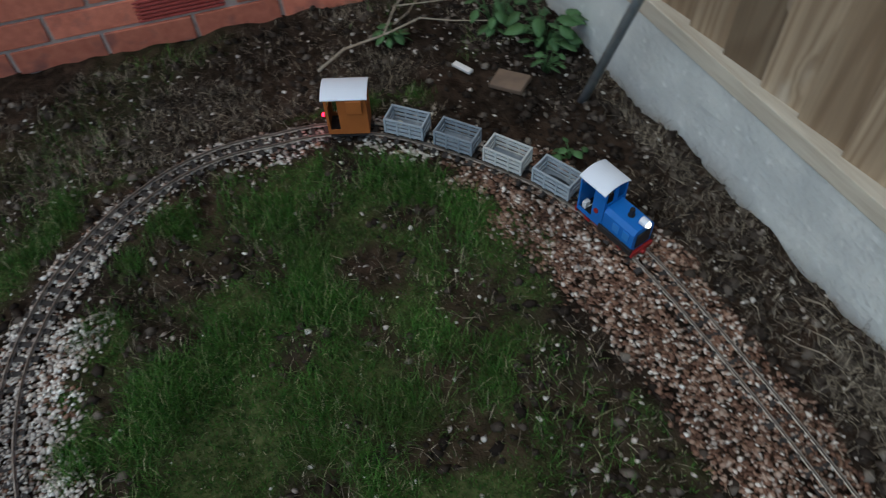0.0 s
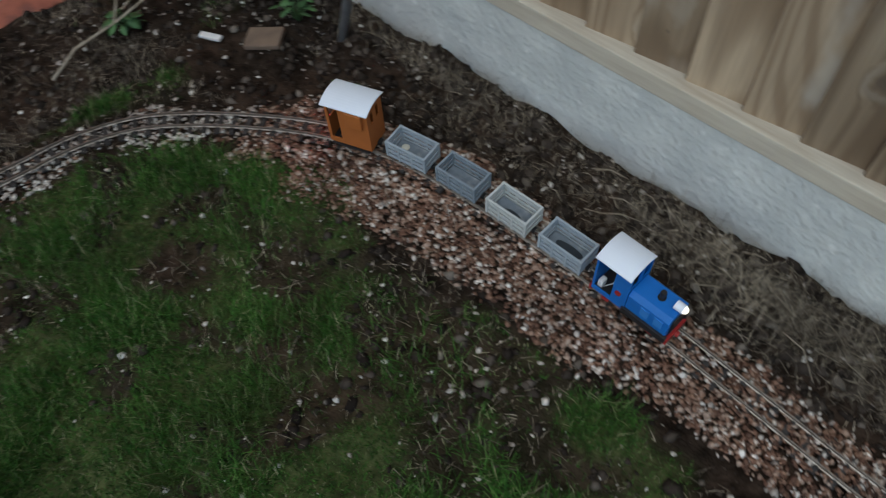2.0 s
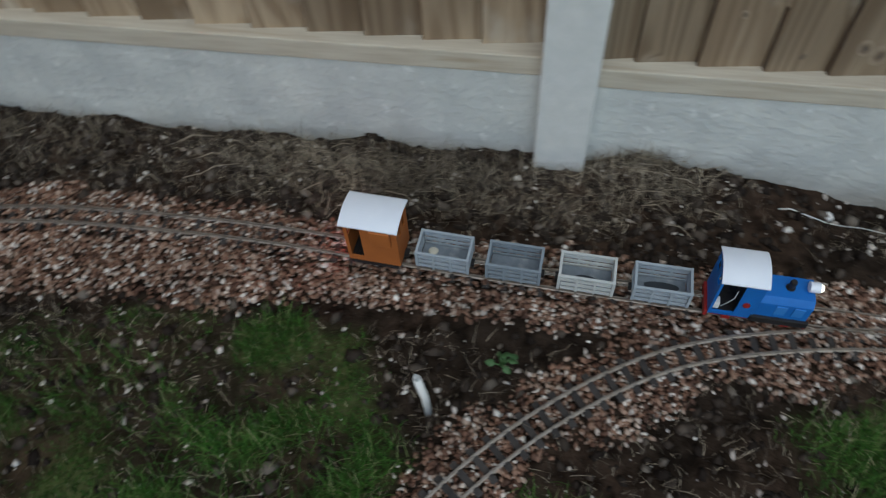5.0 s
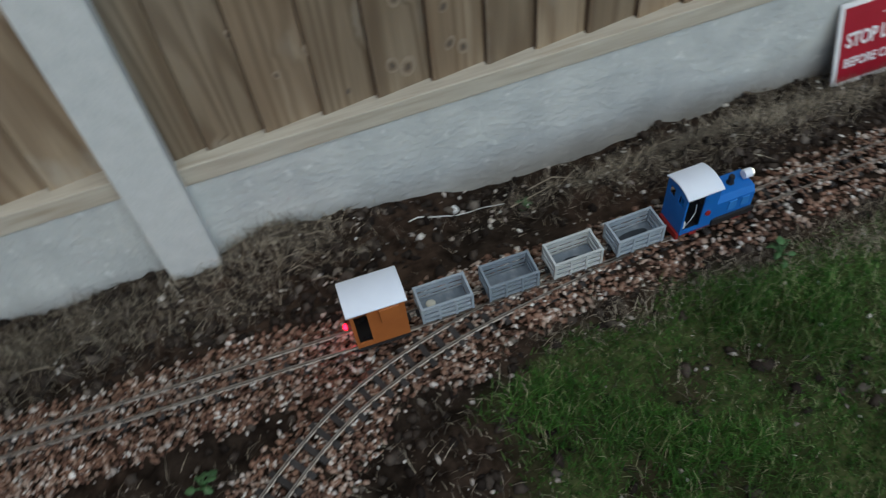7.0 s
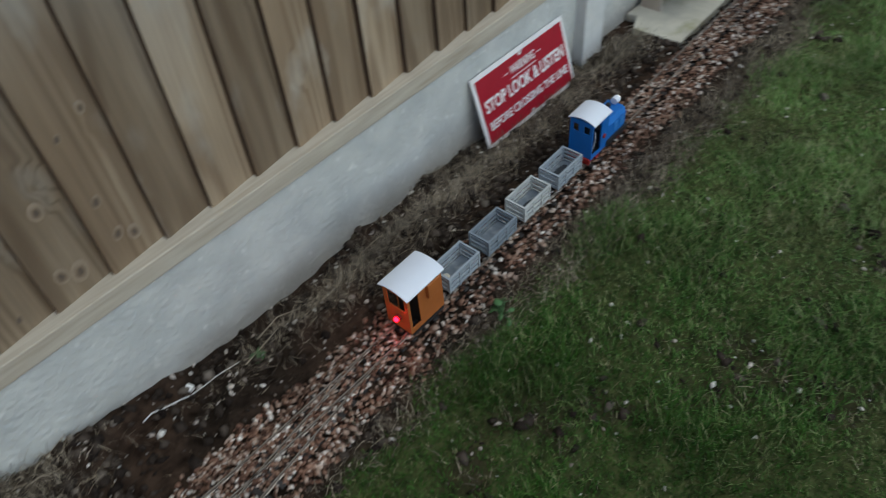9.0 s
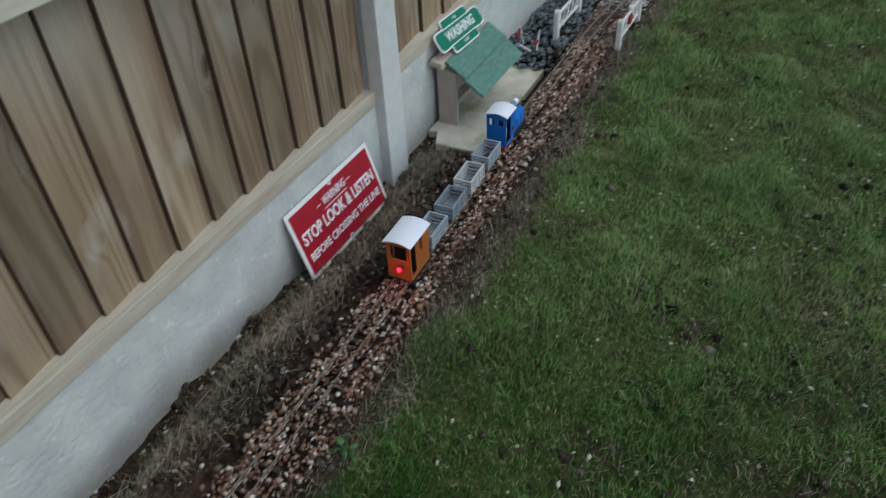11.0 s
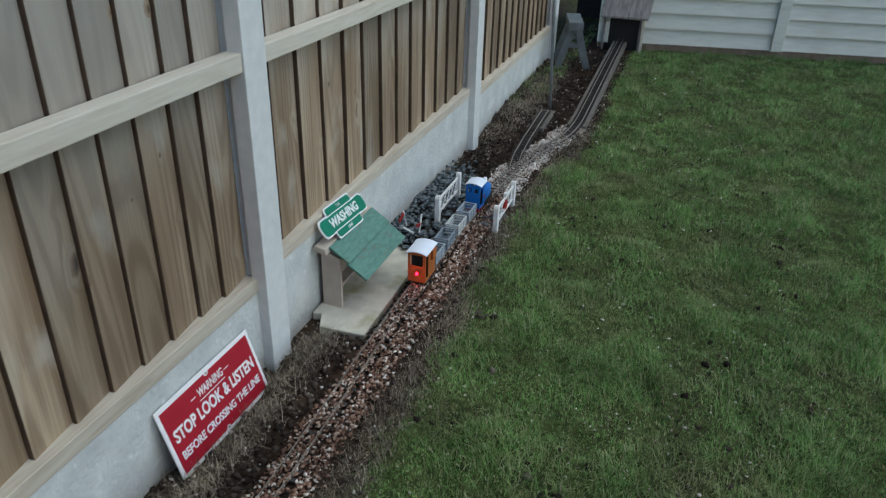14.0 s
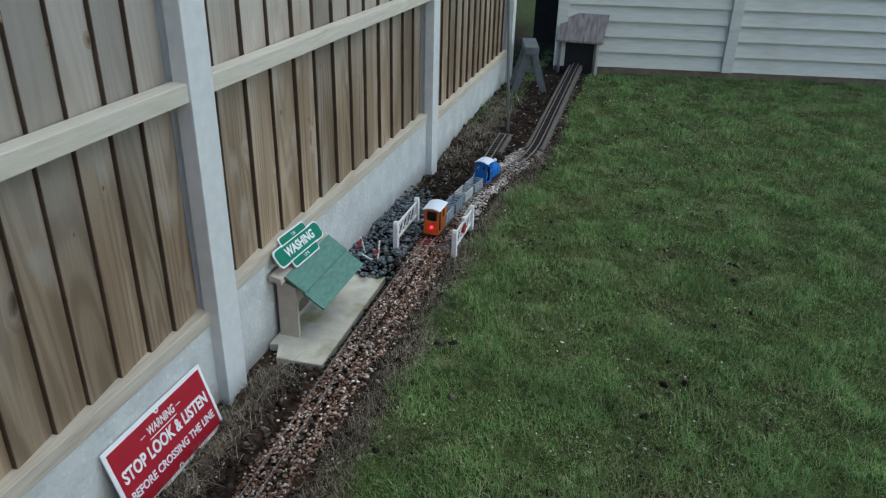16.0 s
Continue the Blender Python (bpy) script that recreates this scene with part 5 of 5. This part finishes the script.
twig([(.66, -.055, .008), (.72, -.045, .01), (.77, -.05, .008)], .0015, "thin pale root lying on soil")
twig([(.60, -.11, .006), (.64, -.095, .008), (.69, -.10, .008)], .0013, "thin pale root lying on soil")
for k in range(26):
    r = random.Random(200 + k)
    x, y = r.choice([r.uniform(.75, 1.35), r.uniform(-.8, -.3), r.uniform(1.8, 2.0), r.uniform(.1, .3)]), r.uniform(-.15, -.03)
    a, l = r.uniform(-.5, .5), r.uniform(.03, .09)
    twig([(x, y, .006), (x + l * .5, y + l * .3 * math.sin(a), .016), (x + l, y + l * math.sin(a), .008)], .0011, "dry straw stalk by the fence")


def litter(name, label, x, y, z, rz, w, d, h, mat):
    t = thing(name, label, name.replace("_", " "), pose(x, y, float(height_at(np.array([x]), np.array([y]))[0]) + z, 4, -6, rz))
    part("body", box_bm(-w / 2, w / 2, -d / 2, d / 2, -h / 2, h / 2, bevel=min(w, d, h) * .25), mat, t)


def marker_stake():
    t = thing("marker_stake", "white plastic marker stake standing upright in bare soil", "stake")
    bm = bmesh.new()
    tube(bm, [(-.1655, -.5305, -.03), (-.167, -.531, .04), (-.1735, -.534, .112)], .0062, 12)
    part("shaft", bm, white_plastic, t, "", True)
    bm = bmesh.new()
    tube(bm, [(-.1735, -.534, .112), (-.1743, -.5345, .121)], .0048, 12, .8)
    part("tip", bm, wagon_pale, t, "dull grey tip")


marker_stake()
litter("plastic_strip", "small white plastic strip on dark soil", -1.635, -.305, .008, 18, .058, .016, .008, white_plastic)
litter("stone", "small white stone on bare soil", .506, -.038, .006, 20, .014, .016, .013, white_plastic)
litter("stone", "flat brown stone half sunk in soil", -1.535, -.228, .006, 35, .085, .06, .014, card_brown)

# ---- loose cover: pebbles, clods, slate, straw, grass ----
RS = np.random.RandomState(7)


def sow(x0, x1, y0, y1, per_m2, keep):
    n = int((x1 - x0) * (y1 - y0) * per_m2)
    x, y = x0 + (x1 - x0) * RS.rand(n), y0 + (y1 - y0) * RS.rand(n)
    ok = RS.rand(n) < keep(x, y)
    x, y = x[ok], y[ok]
    return np.c_[x, y, height_at(x, y)]


def off_platform(x, y):
    return ~((x > 2.03) & (x < 2.63) & (y > -.21))


p = sow(-1.75, 4.4, -1.55, -.10, 36000, lambda x, y: ballast_at(x, y) * off_platform(x, y) * np.interp(x, [.5, .9, 2.0, 2.7, 2.9, 3.2, 3.4], [1, .50, .7, .85, .6, .8, .85]))
r = RS.rand(len(p))
dm = np.minimum(away(p[:, 0], p[:, 1], main_line), away(p[:, 0], p[:, 1], branch_line))
size = np.where(dm < .034, .0034 + .0024 * r, .0036 + .0042 * r**2)
lx = (p[:, 0] < -1.38) | ((p[:, 1] < -1.05) & (p[:, 0] < -.8))
far_white = p[:, 0] > 3.15
pale = (RS.rand(len(p)) < .07) | (lx & (RS.rand(len(p)) < .8)) | (far_white & (RS.rand(len(p)) < .75))
p[:, 2] = np.where(dm < .034, np.interp(p[:, 0], [-1.35, -1.2, .35, .7, 2.7, 2.9], [-.0045, -.0020, -.0005, .0048, .0048, -.003]) - .004 * ((p[:, 1] < -.33) & (p[:, 0] > -.9) & (p[:, 0] < .5)) + .0035 * RS.rand(len(p)), p[:, 2] + .004 * RS.rand(len(p)))
scatter_stones("ballast_gravel", "pinkish brown pea gravel ballast round the railway", p[~pale], size[~pale], pebble_mat, 1)
scatter_stones("white_gravel", "pale gravel along the railway loop", p[pale], size[pale], white_pebble_mat, 2)
p = sow(-2.0, 6.0, -1.5, -.0, 1000, lambda x, y: (1 - .7 * turf_at(x, y)) * np.where(y > -.2, 1, .6))
scatter_stones("loose_stones", "scattered small pale stones on soil", p, .002 + .0055 * RS.rand(len(p))**2.5, white_pebble_mat, 3)
p = sow(-2.05, 5.5, -1.5, -.0, 9000, lambda x, y: np.where(y > -.25, np.where((x > .33) & (x < .85), .3, 1), .3) * (1 - turf_at(x, y)) * (1 - ballast_at(x, y)) * off_platform(x, y))
scatter_stones("soil_clods", "dark crumbly soil clods", p, .002 + .013 * RS.rand(len(p))**3, clod_mat, 4, .8, .15)


def slate_bed(x, y):
    return (step01(x, 2.56, 2.64) * step01(-x, -3.5, -3.2) * (y > np.interp(x, [2.5, 3.0, 3.5], [-.23, -.235, -.12]))) * 1.0 + (np.abs(x - 2.95) < .12) * (y < -.32) * (y > -.40) * .5


p = sow(2.4, 3.6, -.42, -.005, 6500, slate_bed)
p[:, 2] = np.maximum(p[:, 2], -.03) + .012 * RS.rand(len(p)) * (p[:, 1] > -.2)
scatter_stones("slate_chippings", "blue-grey slate chippings between track and wall", p, .006 + .010 * RS.rand(len(p)), slate_mat, 5, .45)


def straw_at(x, y):
    band = step01(y, -.20, -.14) * (wave(x, y, 11, 31) > .47) * np.interp(x, [-1.5, -1.4, -.7, -.5, -.1, .1, .35, .45, .8, .95, 1.1], [0, .45, .45, .9, .9, .9, .5, .08, .12, .6, 1]) * (x < 5.6)
    heap = np.exp(-(((x - .16) / .10) ** 2 + ((y + .05) / .06) ** 2)) + np.exp(-(((x - 1.0) / .28) ** 2 + ((y + .12) / .06) ** 2)) + np.exp(-(((x + .36) / .20) ** 2 + ((y + .10) / .06) ** 2)) + np.exp(-(((x - 1.88) / .10) ** 2 + ((y + .10) / .07) ** 2))
    edge = step01(-np.abs(y + np.interp(x, [.5, 1.2, 2.0, 2.7, 4], [.41, .43, .44, .43, .52])), -.075, -.02) * (x > .5) * (x < 4.2) * np.interp(x, [.5, 1.0, 1.6, 3], [.2, .6, 1.0, .9])
    return np.clip(band * .7 + heap + edge + .10 * (1 - turf_at(x, y)) * (y < -.4) + .30 * (x < -1.66) * (wave(x, y, 14, 37) > .5), 0, 1) * (1 - .95 * ballast_at(x, y)) * off_platform(x, y) * (1 - np.clip(slate_bed(x, y), 0, 1))


p = sow(-2.05, 5.6, -1.5, -.0, 60000, straw_at)
scatter_blades("dead_grass", "matted dead grass along the fence foot", p, .010 + .032 * RS.rand(len(p))**1.5, .0006 + .0008 * RS.rand(len(p)), straw_mat, 6, 1.15, "dead grass")



def heaps(x, y):
    g = lambda cx, cy, sx, sy: np.exp(-(((x - cx) / sx) ** 2 + ((y - cy) / sy) ** 2))
    return np.clip(g(.17, -.05, .09, .045) + .6 * g(1.0, -.12, .26, .035) + g(-.36, -.095, .20, .045) + g(1.92, -.11, .07, .05) + .5 * g(-1.2, -.06, .2, .03) + g(1.55, -.15, .25, .03) + .6 * g(4.6, -.15, .5, .08), 0, 1) * off_platform(x, y)


p = sow(-1.6, 5.4, -.24, -.005, 45000, heaps)
p[:, 2] += .012 * RS.rand(len(p))
scatter_blades("dead_grass", "heaped dead grass thatch against the fence foot", p, .018 + .045 * RS.rand(len(p)), .0007 + .0008 * RS.rand(len(p)), straw_mat, 16, 1.3, "dead grass")

p = sow(-1.7, 2.6, -1.75, -.36, 80000, lambda x, y: turf_at(x, y) * (1 - step01(x, .7, 1.9)))
o = sow(.7, 2.6, -2.2, -.40, 56000, lambda x, y: turf_at(x, y) * step01(x, .7, 1.9))
q = sow(2.6, 4.2, -2.6, -.40, 36000, lambda x, y: turf_at(x, y))
s = sow(4.2, 6.75, -3.6, -.0, 19000, lambda x, y: turf_at(x, y))
u = sow(-2.05, -1.62, -2.2, -.1, 30000, lambda x, y: turf_at(x, y))
for pts, k, mt, lean in ((p, 1.0, grass_mat, .85), (o, 1.0, lawn_mat, .95), (q, 1.1, lawn_mat, .95), (s, 1.3, lawn_mat, .95), (u, 1.0, grass_mat, .9)):
    n = len(pts)
    tall = .5 + 1.15 * step01(wave(pts[:, 0], pts[:, 1], 16, 41), .3, .75) * (1 + .5 * (pts[:, 0] < .2))
    scatter_blades("lawn_grass", "short damp green lawn grass with bare patches", pts, (.008 + .020 * RS.rand(n)) * k * tall, (.0009 + .0010 * RS.rand(n)) * k, mt, 8, lean)


# ---- movement of the train along the line ----
HEAD = [(0, -.972), (.5, -.840), (1, -.708), (1.5, -.574), (2, -.441), (2.5, -.305), (3, -.165), (5.5, .548), (6, .692), (6.5, .838), (7, 0.975), (7.5, 1.121), (8, 1.268), (8.5, 1.417), (9, 1.568),
        (9.5, 1.717), (10, 1.866), (12.5, 2.597), (13, 2.744), (13.5, 2.899), (14, 3.050), (14.5, 3.206), (15, 3.360), (15.5, 3.509), (16, 3.645)]


def motions():
    ts, hs = np.array(HEAD).T
    for t, back, base in ((van, .695, .025), (wagons[0], .582, .018), (wagons[1], .463, .018), (wagons[2], .344, .018), (wagons[3], .224, .018), (loco, .069, .040)):
        rows = []
        for q in np.arange(0, 16.01, .25):
            s = float(np.interp(q, ts, hs)) - back
            if t is van:
                s -= float(np.interp(q, [0, 3, 5.5], [.020, .012, .002]))
            a, b = Vector(on_line(s - base)), Vector(on_line(s + base))
            c, d = (a + b) / 2, b - a
            rows.append((float(q), pose(c.x, c.y, c.z, 0, -math.degrees(math.atan2(d.z, d.xy.length)), math.degrees(math.atan2(d.y, d.x)))))
        walk(t, rows)


motions()
